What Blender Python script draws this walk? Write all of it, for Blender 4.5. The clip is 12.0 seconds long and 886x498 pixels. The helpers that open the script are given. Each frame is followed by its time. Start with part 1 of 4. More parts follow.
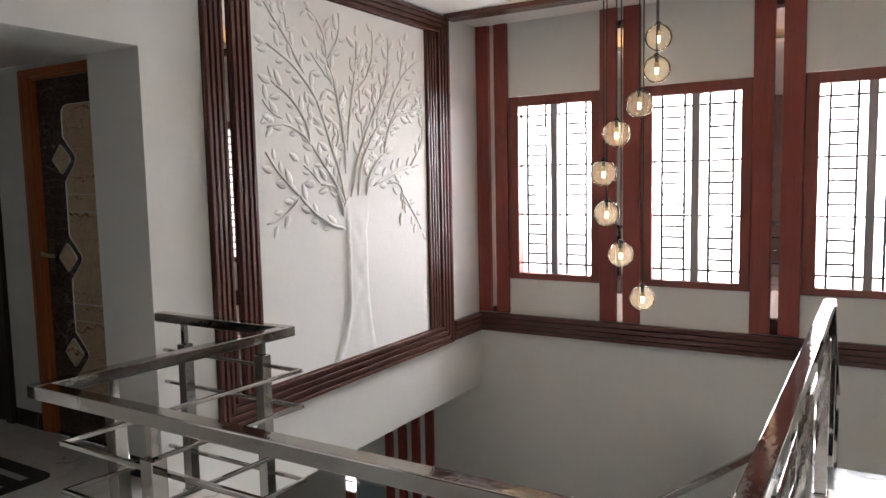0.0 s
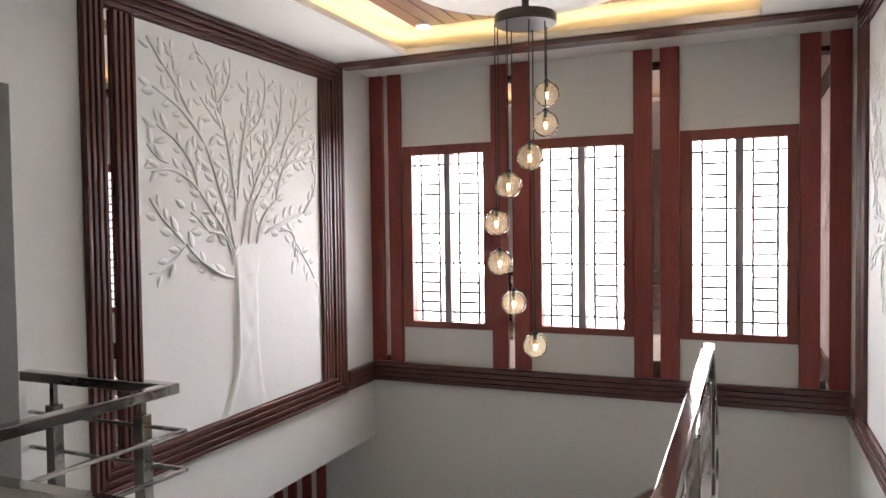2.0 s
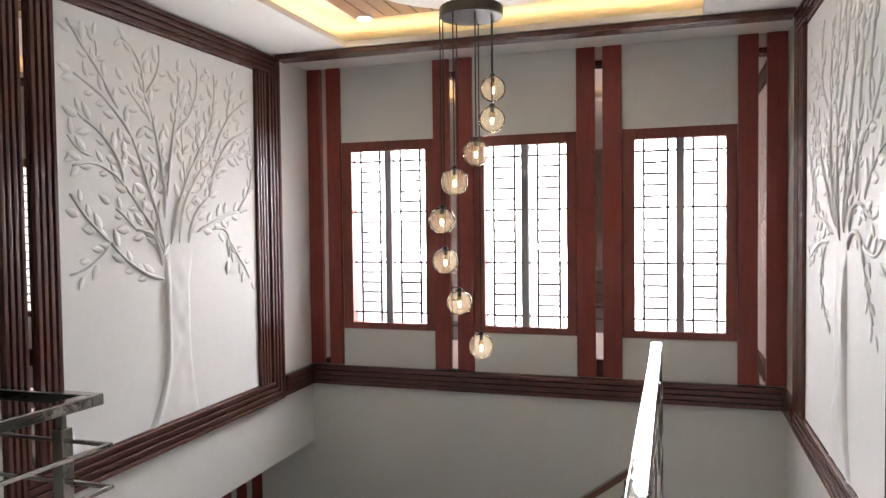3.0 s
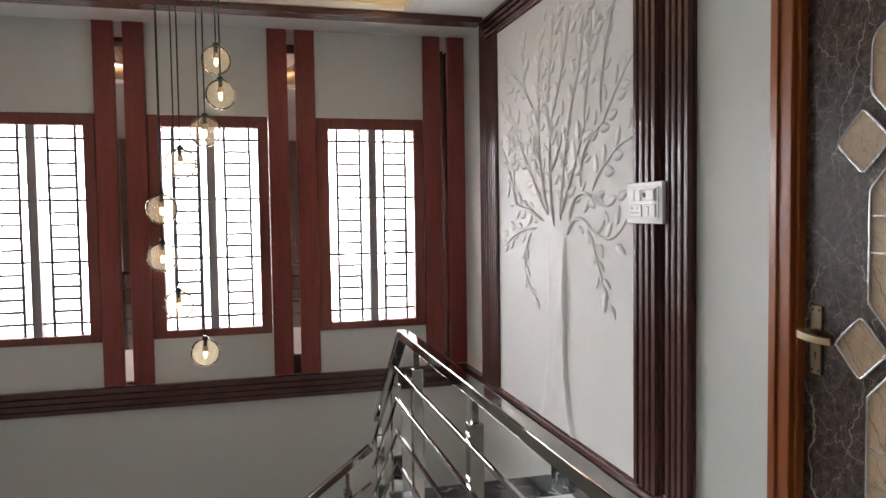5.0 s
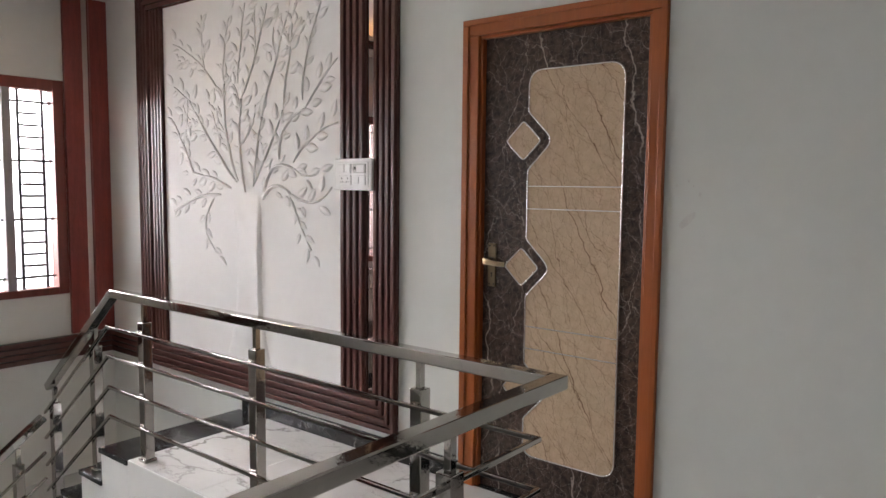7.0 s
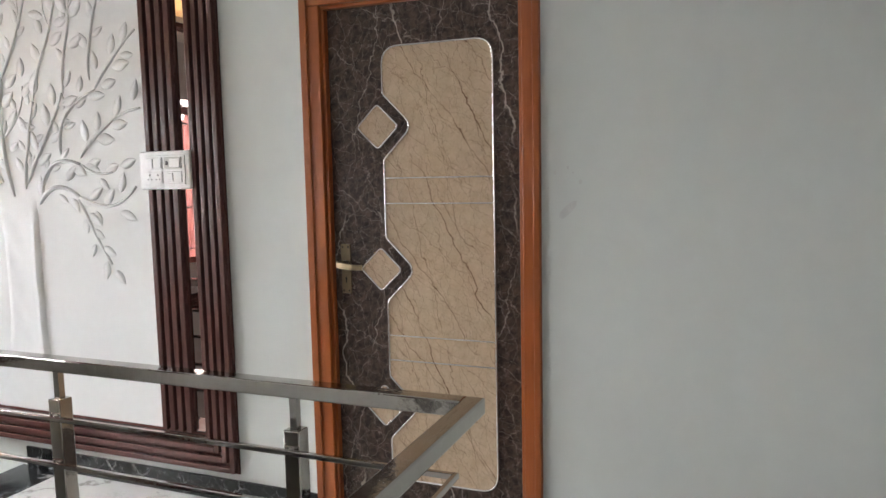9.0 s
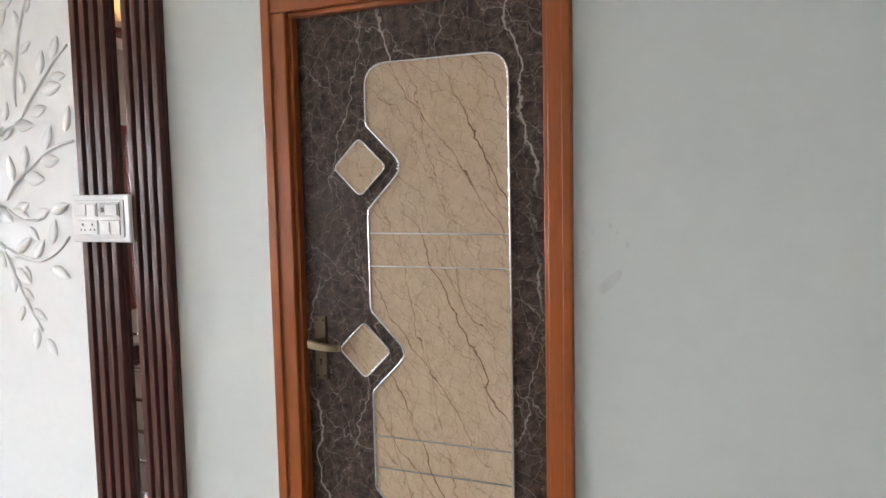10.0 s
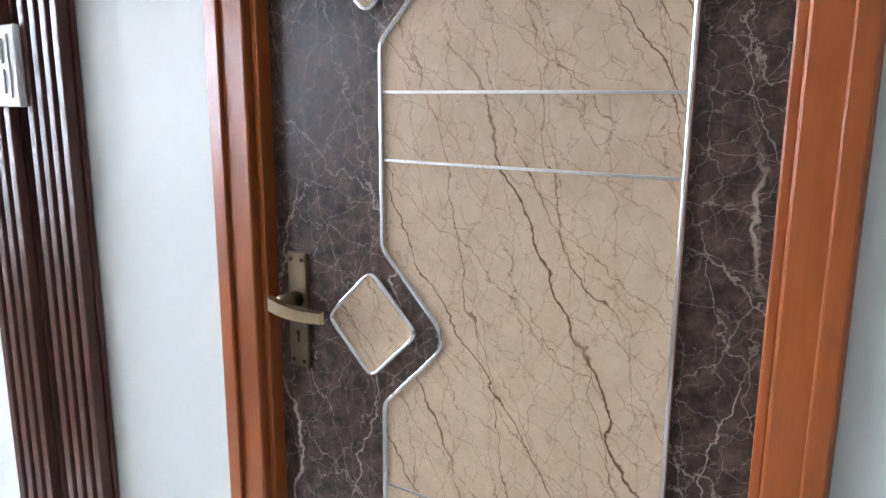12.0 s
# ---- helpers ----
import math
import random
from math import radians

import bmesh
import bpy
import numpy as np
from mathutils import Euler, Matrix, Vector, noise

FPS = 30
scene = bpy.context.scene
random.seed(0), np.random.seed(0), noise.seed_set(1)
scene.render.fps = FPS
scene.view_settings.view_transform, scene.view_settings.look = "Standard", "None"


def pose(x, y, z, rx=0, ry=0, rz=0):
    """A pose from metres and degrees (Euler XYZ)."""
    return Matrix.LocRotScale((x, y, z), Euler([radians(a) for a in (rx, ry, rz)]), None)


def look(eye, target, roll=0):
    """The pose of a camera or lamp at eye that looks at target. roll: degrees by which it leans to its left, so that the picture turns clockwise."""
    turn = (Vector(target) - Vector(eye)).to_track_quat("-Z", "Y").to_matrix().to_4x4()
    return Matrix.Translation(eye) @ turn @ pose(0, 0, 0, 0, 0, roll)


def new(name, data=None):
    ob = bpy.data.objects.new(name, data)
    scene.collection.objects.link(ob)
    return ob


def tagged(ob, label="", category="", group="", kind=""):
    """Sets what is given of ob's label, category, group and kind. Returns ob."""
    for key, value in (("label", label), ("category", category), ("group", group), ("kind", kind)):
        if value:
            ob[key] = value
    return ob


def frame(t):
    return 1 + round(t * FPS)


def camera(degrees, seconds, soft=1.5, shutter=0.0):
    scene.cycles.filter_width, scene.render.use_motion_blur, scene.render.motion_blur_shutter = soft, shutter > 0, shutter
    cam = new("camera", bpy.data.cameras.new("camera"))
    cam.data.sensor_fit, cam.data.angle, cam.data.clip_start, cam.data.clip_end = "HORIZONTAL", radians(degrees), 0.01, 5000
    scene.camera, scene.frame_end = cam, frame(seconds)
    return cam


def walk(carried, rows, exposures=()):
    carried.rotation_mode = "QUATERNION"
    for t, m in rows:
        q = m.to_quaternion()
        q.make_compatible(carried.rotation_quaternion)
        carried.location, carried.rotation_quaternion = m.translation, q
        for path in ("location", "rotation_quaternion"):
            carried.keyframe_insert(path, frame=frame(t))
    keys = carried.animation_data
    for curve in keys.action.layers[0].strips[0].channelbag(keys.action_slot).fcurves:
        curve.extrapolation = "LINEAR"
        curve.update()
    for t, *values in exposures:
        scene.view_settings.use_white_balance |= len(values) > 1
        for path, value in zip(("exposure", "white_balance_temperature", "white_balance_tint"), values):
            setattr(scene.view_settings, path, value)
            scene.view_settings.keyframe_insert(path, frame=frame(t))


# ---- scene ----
cam = camera(62.7, 12.0, soft=1.5)
PATH = [
    (0, (-0.621, -5.472, 1.436), (-1.651, -3.767, 1.246), -1.18),
    (0.5, (-0.627, -5.475, 1.444), (-1.585, -3.725, 1.307), -0.84),
    (1, (-0.622, -5.466, 1.446), (-1.511, -3.676, 1.355), -0.89),
    (1.5, (-0.635, -5.476, 1.451), (-1.459, -3.656, 1.378), -0.79),
    (2, (-0.65, -5.457, 1.45), (-1.416, -3.612, 1.382), -0.75),
    (2.5, (-0.671, -5.429, 1.449), (-1.376, -3.559, 1.383), -0.69),
    (4.5, (-1.275, -5.129, 1.4), (-1.142, -3.135, 1.303), -0.8),
    (5, (-1.532, -5.161, 1.419), (-1.023, -3.23, 1.32), -0.8),
    (5.5, (-1.815, -5.227, 1.438), (-0.976, -3.414, 1.349), -0.7),
    (6, (-2.173, -5.263, 1.459), (-1.027, -3.625, 1.391), -0.2),
    (6.5, (-2.428, -5.274, 1.425), (-1.045, -3.83, 1.37), 0.7),
    (7, (-2.664, -5.306, 1.394), (-1.11, -4.06, 1.221), 0.6),
    (7.5, (-2.884, -5.239, 1.37), (-1.179, -4.229, 1.098), 0.2),
    (9.5, (-2.205, -4.753, 1.462), (-0.352, -4.026, 1.267), -1.3),
    (10, (-1.863, -4.669, 1.519), (-0.033, -3.878, 1.358), -1.2),
    (10.5, (-1.529, -4.549, 1.478), (0.272, -3.702, 1.282), -0.9),
    (11, (-1.212, -4.424, 1.427), (0.553, -3.51, 1.204), -0.7),
    (11.5, (-0.99, -4.313, 1.403), (0.739, -3.354, 1.101), -0.2),
    (12, (-0.809, -4.286, 1.386), (0.815, -3.191, 0.984), 0.35),
]
walk(cam, [(t, look(eye, target, roll)) for t, eye, target, roll in PATH],
     [(0, 0.46, 6600, 14), (2.5, 0.44, 6600, 14), (4.5, 0.16, 6550, 12), (5.5, 0.04, 6550, 11), (6.0, 0.24, 6500, 11), (6.5, 0.10, 6550, 11), (7.0, 0.22, 6650, 15), (7.5, 0.48, 6450, 9), (9.5, 0.66, 6400, 11), (10.5, 1.10, 6150, 10), (11.5, 1.14, 5850, 9), (12.0, 1.24, 5700, 10)])

# ---- world and light ----
world = bpy.data.worlds.new("sky")
scene.world = world
world.use_nodes = True
wn = world.node_tree.nodes
sky = wn.new("ShaderNodeTexSky")
sky.sky_type, sky.sun_disc = "NISHITA", False
sky.sun_elevation, sky.sun_rotation = radians(50), radians(200)
wn["Background"].inputs["Strength"].default_value = 0.1
world.node_tree.links.new(sky.outputs[0], wn["Background"].inputs["Color"])

sun = new("sun", bpy.data.lights.new("sun", "SUN"))
sun.data.energy, sun.data.angle, sun.data.color = 1.0, radians(12), (1, 0.97, 0.92)
sun.matrix_world = look((2, 6, 12), (0.5, 0, 0))


def area_light(place, aim, w, h, energy, colour):
    """An aimed area lamp: daylight at a window's opening, or added fill."""
    ob = new("window_daylight", bpy.data.lights.new("window_daylight", "AREA"))
    ob.data.shape, ob.data.size, ob.data.size_y = "RECTANGLE", w, h
    ob.data.energy, ob.data.color = energy, colour
    ob.matrix_world = look(place, aim)
    return ob


LX = -3.56
WINDOWS = [(-3.27, -2.49), (-2.18, -1.40), (-1.08, -0.31)]
for (wx0, wx1), power, fan in zip(WINDOWS, (58, 50, 40), (108, 80, 112)):
    wl = area_light(((wx0 + wx1) / 2, 0.40, 1.56), ((wx0 + wx1) / 2 + 0.16, -0.60, 0.90), 0.72, 1.40, power, (0.96, 0.98, 1.0))
    wl.data.spread = radians(fan)
    # upward lamps added to lift ceiling and upper walls, standing for ground bounce
    gl = area_light(((wx0 + wx1) / 2, 0.40, 1.10), ((wx0 + wx1) / 2, -0.60, 1.86), 0.72, 1.40, 10, (1.0, 0.985, 0.95))
    gl.data.spread = radians(72)
# fill lamp added behind the walker, in an unseen opening made for it
area_light((LX - 0.1, -6.5, 1.35), (0, -6.0, 1.5), 1.7, 1.9, 3.5, (0.88, 0.95, 1.0))


# ---- materials ----
def mat(name, colour, rough=0.5, metal=0.0, var=0.06, scale=6.0, bump=0.0, bump_scale=60.0, stretch=(1, 1, 1), coat=0.0, spec=0.5):
    """A surface with colour variation at two scales and fine relief."""
    m = bpy.data.materials.new(name)
    m.use_nodes = True
    nt = m.node_tree
    n, l = nt.nodes, nt.links
    b = n["Principled BSDF"]
    b.inputs["Roughness"].default_value, b.inputs["Metallic"].default_value = rough, metal
    b.inputs["Coat Weight"].default_value = coat
    b.inputs["Specular IOR Level"].default_value = spec
    co = n.new("ShaderNodeTexCoord")
    mp = n.new("ShaderNodeMapping")
    mp.inputs["Scale"].default_value = stretch
    l.new(co.outputs["Object"], mp.inputs["Vector"])
    big, small = n.new("ShaderNodeTexNoise"), n.new("ShaderNodeTexNoise")
    for tex, s, d in ((big, scale, 3), (small, scale * 9, 4)):
        tex.inputs["Scale"].default_value, tex.inputs["Detail"].default_value = s, d
        l.new(mp.outputs[0], tex.inputs["Vector"])
    mix = n.new("ShaderNodeMath")
    mix.operation = "ADD"
    l.new(big.outputs[0], mix.inputs[0]), l.new(small.outputs[0], mix.inputs[1])
    ramp = n.new("ShaderNodeValToRGB")
    ramp.color_ramp.elements[0].position, ramp.color_ramp.elements[1].position = 0.3, 0.7
    half = n.new("ShaderNodeMath")
    half.operation = "MULTIPLY"
    half.inputs[1].default_value = 0.5
    l.new(mix.outputs[0], half.inputs[0]), l.new(half.outputs[0], ramp.inputs[0])
    ramp.color_ramp.elements[0].color = (*[c * (1 - var) for c in colour], 1)
    ramp.color_ramp.elements[1].color = (*[min(1, c * (1 + var)) for c in colour], 1)
    l.new(ramp.outputs[0], b.inputs["Base Color"])
    if bump:
        bt, bn = n.new("ShaderNodeTexNoise"), n.new("ShaderNodeBump")
        bt.inputs["Scale"].default_value, bt.inputs["Detail"].default_value = bump_scale, 5
        bn.inputs["Strength"].default_value, bn.inputs["Distance"].default_value = bump, 0.004
        l.new(mp.outputs[0], bt.inputs["Vector"]), l.new(bt.outputs[0], bn.inputs["Height"]), l.new(bn.outputs[0], b.inputs["Normal"])
    return m


def veined(name, base, cloud, vein, rough, scale, vein_scale, width, turn=(0, 0, 0), squash=(1, 1, 1), coat=0.0, cracks=None, lines=()):
    """Stone or stone-print laminate: clouded ground with veins along warped cell borders."""
    m = mat(name, base, rough, coat=coat)
    nt = m.node_tree
    n, l = nt.nodes, nt.links
    b = n["Principled BSDF"]
    co, mp = n.new("ShaderNodeTexCoord"), n.new("ShaderNodeMapping")
    info = n.new("ShaderNodeObjectInfo")
    off = n.new("ShaderNodeVectorMath")
    off.operation = "MULTIPLY"
    off.inputs[1].default_value = (17, 13, 7)
    add = n.new("ShaderNodeVectorMath")
    l.new(info.outputs["Random"], off.inputs[0])
    l.new(co.outputs["Object"], add.inputs[0]), l.new(off.outputs[0], add.inputs[1])
    spin = n.new("ShaderNodeMapping")
    spin.inputs["Rotation"].default_value = [radians(a) for a in turn]
    mp.inputs["Scale"].default_value = squash
    l.new(add.outputs[0], spin.inputs["Vector"]), l.new(spin.outputs[0], mp.inputs["Vector"])
    warp = n.new("ShaderNodeTexNoise")
    warp.inputs["Scale"].default_value, warp.inputs["Detail"].default_value = vein_scale * 2.2, 7
    warp.inputs["Roughness"].default_value = 0.65
    l.new(mp.outputs[0], warp.inputs["Vector"])
    push = n.new("ShaderNodeVectorMath")
    push.operation = "MULTIPLY_ADD"
    push.inputs[1].default_value = [0.55 / vein_scale] * 3
    l.new(warp.outputs["Color"], push.inputs[0]), l.new(mp.outputs[0], push.inputs[2])
    colour = None
    clouds = n.new("ShaderNodeTexNoise")
    clouds.inputs["Scale"].default_value, clouds.inputs["Detail"].default_value = scale, 8
    clouds.inputs["Roughness"].default_value = 0.7
    l.new(add.outputs[0], clouds.inputs["Vector"])
    r = n.new("ShaderNodeValToRGB")
    r.color_ramp.elements[0].position, r.color_ramp.elements[1].position = 0.35, 0.68
    r.color_ramp.elements[0].color, r.color_ramp.elements[1].color = (*base, 1), (*cloud, 1)
    l.new(clouds.outputs[0], r.inputs[0])
    colour = r.outputs[0]
    for k, (vs, w, strength) in enumerate(((vein_scale, width, 0.0 if lines else 1.0), (vein_scale * 2.7, width * 0.8, 0.0 if lines else 0.6)) + ((cracks,) if cracks else ())):
        cells = n.new("ShaderNodeTexVoronoi")
        cells.feature = "DISTANCE_TO_EDGE"
        cells.inputs["Scale"].default_value = vs
        if k < 2:
            l.new(push.outputs[0], cells.inputs["Vector"])
        else:
            even = n.new("ShaderNodeVectorMath")
            even.operation = "MULTIPLY_ADD"
            even.inputs[1].default_value = [0.9 / vs] * 3
            l.new(warp.outputs["Color"], even.inputs[0]), l.new(add.outputs[0], even.inputs[2]), l.new(even.outputs[0], cells.inputs["Vector"])
        edge = n.new("ShaderNodeMapRange")
        edge.inputs["From Min"].default_value, edge.inputs["From Max"].default_value = 0, w
        edge.inputs["To Min"].default_value, edge.inputs["To Max"].default_value = strength, 0
        l.new(cells.outputs["Distance"], edge.inputs["Value"])
        gate = n.new("ShaderNodeTexNoise")
        gate.inputs["Scale"].default_value, gate.inputs["Detail"].default_value = vs * 0.9, 2
        l.new(mp.outputs[0], gate.inputs["Vector"])
        cut = n.new("ShaderNodeMapRange")
        cut.inputs["From Min"].default_value, cut.inputs["From Max"].default_value = 0.42, 0.6
        l.new(gate.outputs[0], cut.inputs["Value"])
        mul = n.new("ShaderNodeMath")
        mul.operation = "MULTIPLY"
        l.new(edge.outputs[0], mul.inputs[0]), l.new(cut.outputs[0], mul.inputs[1])
        mixc = n.new("ShaderNodeMixRGB")
        mixc.inputs["Color2"].default_value = (*vein, 1)
        l.new(mul.outputs[0], mixc.inputs["Fac"]), l.new(colour, mixc.inputs["Color1"])
        colour = mixc.outputs[0]
    # long thin veins: wandering lines that fade in and out
    for k, (freq, w, strength, angle, rough_scale, amp) in enumerate(lines):
        tip, sep = n.new("ShaderNodeMapping"), n.new("ShaderNodeSeparateXYZ")
        tip.inputs["Rotation"].default_value = (radians(angle), 0, 0)
        tip.inputs["Location"].default_value = (0, 0.37 * k, 0.11 * k)
        l.new(add.outputs[0], tip.inputs["Vector"]), l.new(tip.outputs[0], sep.inputs[0])
        wander, fade = n.new("ShaderNodeTexNoise"), n.new("ShaderNodeTexNoise")
        wander.inputs["Scale"].default_value, wander.inputs["Detail"].default_value, wander.inputs["Roughness"].default_value = rough_scale, 7, 0.58
        fade.inputs["Scale"].default_value, fade.inputs["Detail"].default_value = 3.2 + k, 2
        l.new(tip.outputs[0], wander.inputs["Vector"]), l.new(tip.outputs[0], fade.inputs["Vector"])
        step = [n.new("ShaderNodeMath") for _ in range(5)]
        for node, op, value in zip(step, ("MULTIPLY_ADD", "MULTIPLY", "FRACT", "SUBTRACT", "ABSOLUTE"), (amp, freq, 0, 0.5, 0)):
            node.operation = op
            node.inputs[1].default_value = value
        l.new(wander.outputs[0], step[0].inputs[0]), l.new(sep.outputs["Y"], step[0].inputs[2])
        for a, c in zip(step, step[1:]):
            l.new(a.outputs[0], c.inputs[0])
        edge, cut, mul, mixc = n.new("ShaderNodeMapRange"), n.new("ShaderNodeMapRange"), n.new("ShaderNodeMath"), n.new("ShaderNodeMixRGB")
        edge.inputs["From Min"].default_value, edge.inputs["From Max"].default_value = w * 0.3, w
        edge.inputs["To Min"].default_value, edge.inputs["To Max"].default_value = strength, 0
        cut.inputs["From Min"].default_value, cut.inputs["From Max"].default_value = 0.35, 0.50
        mul.operation = "MULTIPLY"
        mixc.inputs["Color2"].default_value = (*vein, 1)
        l.new(step[4].outputs[0], edge.inputs["Value"]), l.new(fade.outputs[0], cut.inputs["Value"])
        l.new(edge.outputs[0], mul.inputs[0]), l.new(cut.outputs[0], mul.inputs[1])
        l.new(mul.outputs[0], mixc.inputs["Fac"]), l.new(colour, mixc.inputs["Color1"])
        colour = mixc.outputs[0]
    l.new(colour, b.inputs["Base Color"])
    return m


def glow(name, colour, strength):
    m = bpy.data.materials.new(name)
    m.use_nodes = True
    b = m.node_tree.nodes["Principled BSDF"]
    b.inputs["Base Color"].default_value = (*colour, 1)
    b.inputs["Emission Color"].default_value, b.inputs["Emission Strength"].default_value = (*colour, 1), strength
    return m


def glass(name, colour, rough=0.0, ior=1.45):
    m = bpy.data.materials.new(name)
    m.use_nodes = True
    b = m.node_tree.nodes["Principled BSDF"]
    b.inputs["Base Color"].default_value = (*colour, 1)
    b.inputs["Transmission Weight"].default_value, b.inputs["Roughness"].default_value, b.inputs["IOR"].default_value = 1.0, rough, ior
    return m


def thin_glass(name, tint):
    """A thin tinted shell: clear straight through, glossy at a slant."""
    m = bpy.data.materials.new(name)
    m.use_nodes = True
    n, l = m.node_tree.nodes, m.node_tree.links
    clear, gloss, mix, fr = n.new("ShaderNodeBsdfTransparent"), n.new("ShaderNodeBsdfGlossy"), n.new("ShaderNodeMixShader"), n.new("ShaderNodeFresnel")
    clear.inputs["Color"].default_value = (*tint, 1)
    gloss.inputs["Roughness"].default_value = 0.03
    gloss.inputs["Color"].default_value = (1.0, 0.9, 0.75, 1)
    fr.inputs["IOR"].default_value = 1.13
    haze, body = n.new("ShaderNodeBsdfTranslucent"), n.new("ShaderNodeMixShader")
    haze.inputs["Color"].default_value, body.inputs[0].default_value = (1.0, 0.87, 0.66, 1), 0.10
    l.new(clear.outputs[0], body.inputs[1]), l.new(haze.outputs[0], body.inputs[2])
    l.new(fr.outputs[0], mix.inputs[0]), l.new(body.outputs[0], mix.inputs[1]), l.new(gloss.outputs[0], mix.inputs[2])
    l.new(mix.outputs[0], n["Material Output"].inputs["Surface"])
    return m


PAINT = mat("wall_paint", (0.72, 0.725, 0.70), 0.55, var=0.03, scale=1.3, bump=0.12, bump_scale=90)
# wall paint with the greenish cast of the light mixed into its colour
PAINT_EAST = mat("wall_paint_green_cast", (0.703, 0.726, 0.695), 0.55, var=0.03, scale=1.3, bump=0.12, bump_scale=90)
# same wall paint, with the backlit wall's shade put into its tone
PAINT_FAR = mat("wall_paint_backlit", (0.70, 0.70, 0.665), 0.55, var=0.03, scale=1.3, bump=0.12, bump_scale=90)
BROWNWALL = mat("brown_wall", (0.16, 0.085, 0.065), 0.5, var=0.15, scale=2.0, bump=0.1)
CEIL = mat("ceiling_paint", (0.78, 0.77, 0.74), 0.7, var=0.02, scale=1.1, bump=0.08)
RELIEF = mat("relief_plaster", (0.82, 0.825, 0.815), 0.62, var=0.02, scale=2.5, bump=0.16, bump_scale=30)
FLUTE = mat("fluted_brown_panel", (0.10, 0.043, 0.036), 0.27, var=0.22, scale=7, stretch=(1, 1, 0.12), bump=0.06, bump_scale=50)
REDWOOD = mat("red_laminate", (0.22, 0.042, 0.032), 0.42, var=0.28, scale=6, stretch=(6, 6, 0.5), bump=0.08, bump_scale=40)
REDFRAME = mat("red_window_wood", (0.20, 0.05, 0.035), 0.45, var=0.25, scale=6, stretch=(6, 6, 0.6), bump=0.08)
MULLION = mat("grey_window_post", (0.30, 0.27, 0.285), 0.5, var=0.12, scale=6, stretch=(6, 6, 0.6), bump=0.06)
GRILLE = mat("grey_grille_iron", (0.14, 0.125, 0.13), 0.5, var=0.12)
ORANGE = mat("varnished_orange_wood", (0.33, 0.086, 0.017), 0.36, var=0.16, scale=4, stretch=(5, 5, 0.35), bump=0.1, bump_scale=30, coat=0.12)
STEEL = mat("polished_steel", (0.44, 0.42, 0.395), 0.07, metal=1.0, var=0.06, scale=5, bump=0.16, bump_scale=24)
CHROME = mat("silver_strip", (0.78, 0.78, 0.78), 0.22, metal=1.0, var=0.04)
BRASS = mat("antique_brass", (0.18, 0.14, 0.09), 0.32, metal=1.0, var=0.15, scale=30)
BRASS_LIGHT = mat("satin_brass", (0.62, 0.50, 0.33), 0.28, metal=1.0, var=0.08, scale=30)
BLUEGREY = mat("grey_blue_paint", (0.30, 0.36, 0.40), 0.5, var=0.06, scale=3)
DARK = mat("dark_hole", (0.01, 0.01, 0.01), 0.8)
MIRROR = mat("mirror_strip_glass", (0.60, 0.47, 0.44), 0.02, metal=1.0, var=0.01)
IRON = mat("dark_iron", (0.03, 0.03, 0.032), 0.45, metal=0.6, var=0.1)
LAMPMETAL = mat("dark_lamp_metal", (0.05, 0.05, 0.052), 0.3, metal=0.9, var=0.1)
CABLE = mat("black_cable", (0.02, 0.02, 0.02), 0.6)
PLASTIC = mat("white_plastic", (0.86, 0.86, 0.85), 0.25, var=0.02, coat=0.3)
PLASTIC_GREY = mat("grey_plastic", (0.55, 0.55, 0.53), 0.3, var=0.03)
GRANITE = veined("black_granite", (0.005, 0.006, 0.006), (0.018, 0.019, 0.020), (0.34, 0.35, 0.34), 0.18, 14, 6, 0.022)
MARBLE = veined("white_marble_tile", (0.66, 0.65, 0.625), (0.58, 0.57, 0.55), (0.15, 0.135, 0.12), 0.12, 3, 1.4, 0.015, squash=(1, 0.6, 1), coat=0.1)
DOORDARK = veined("dark_marble_laminate", (0.017, 0.010, 0.0075), (0.105, 0.067, 0.053), (0.44, 0.38, 0.33), 0.36, 34, 5.0, 0.016, squash=(0.3, 1.4, 0.6), cracks=(38, 0.03, 0.12),
                  lines=((2.6, 0.013, 0.9, 6, 7, 0.15), (4.1, 0.009, 0.7, -14, 9, 0.13), (4.6, 0.008, 0.5, 58, 9, 0.13), (9.0, 0.010, 0.5, 20, 14, 0.09),
                         (13.0, 0.013, 0.42, -35, 18, 0.07), (17.0, 0.016, 0.36, 75, 22, 0.06), (24.0, 0.022, 0.30, 5, 26, 0.05), (29.0, 0.026, 0.26, -60, 30, 0.05)))
DOORBEIGE = veined("beige_marble_laminate", (0.50, 0.370, 0.245), (0.61, 0.465, 0.33), (0.125, 0.050, 0.018), 0.36, 26, 4.0, 0.022, turn=(27, 0, 0), squash=(0.3, 2.2, 0.62), cracks=(30, 0.026, 0.42),
                   lines=((3.6, 0.010, 1.0, 26, 6, 0.11), (4.7, 0.008, 0.95, 35, 7, 0.10), (6.1, 0.008, 0.8, 14, 8, 0.09), (7.4, 0.008, 0.7, 50, 10, 0.09),
                          (11.0, 0.011, 0.6, 30, 14, 0.07), (14.0, 0.014, 0.5, 8, 17, 0.06), (18.0, 0.017, 0.42, 62, 21, 0.05), (23.0, 0.022, 0.36, -20, 26, 0.05)))
for m in (DOORDARK, DOORBEIGE):
    m.node_tree.nodes["Principled BSDF"].inputs["Specular IOR Level"].default_value = 0.3
TREAD = GRANITE
WOODCEIL = mat("brown_ceiling_wood", (0.16, 0.06, 0.03), 0.35, var=0.35, scale=5, stretch=(14, 0.8, 1), bump=0.05)
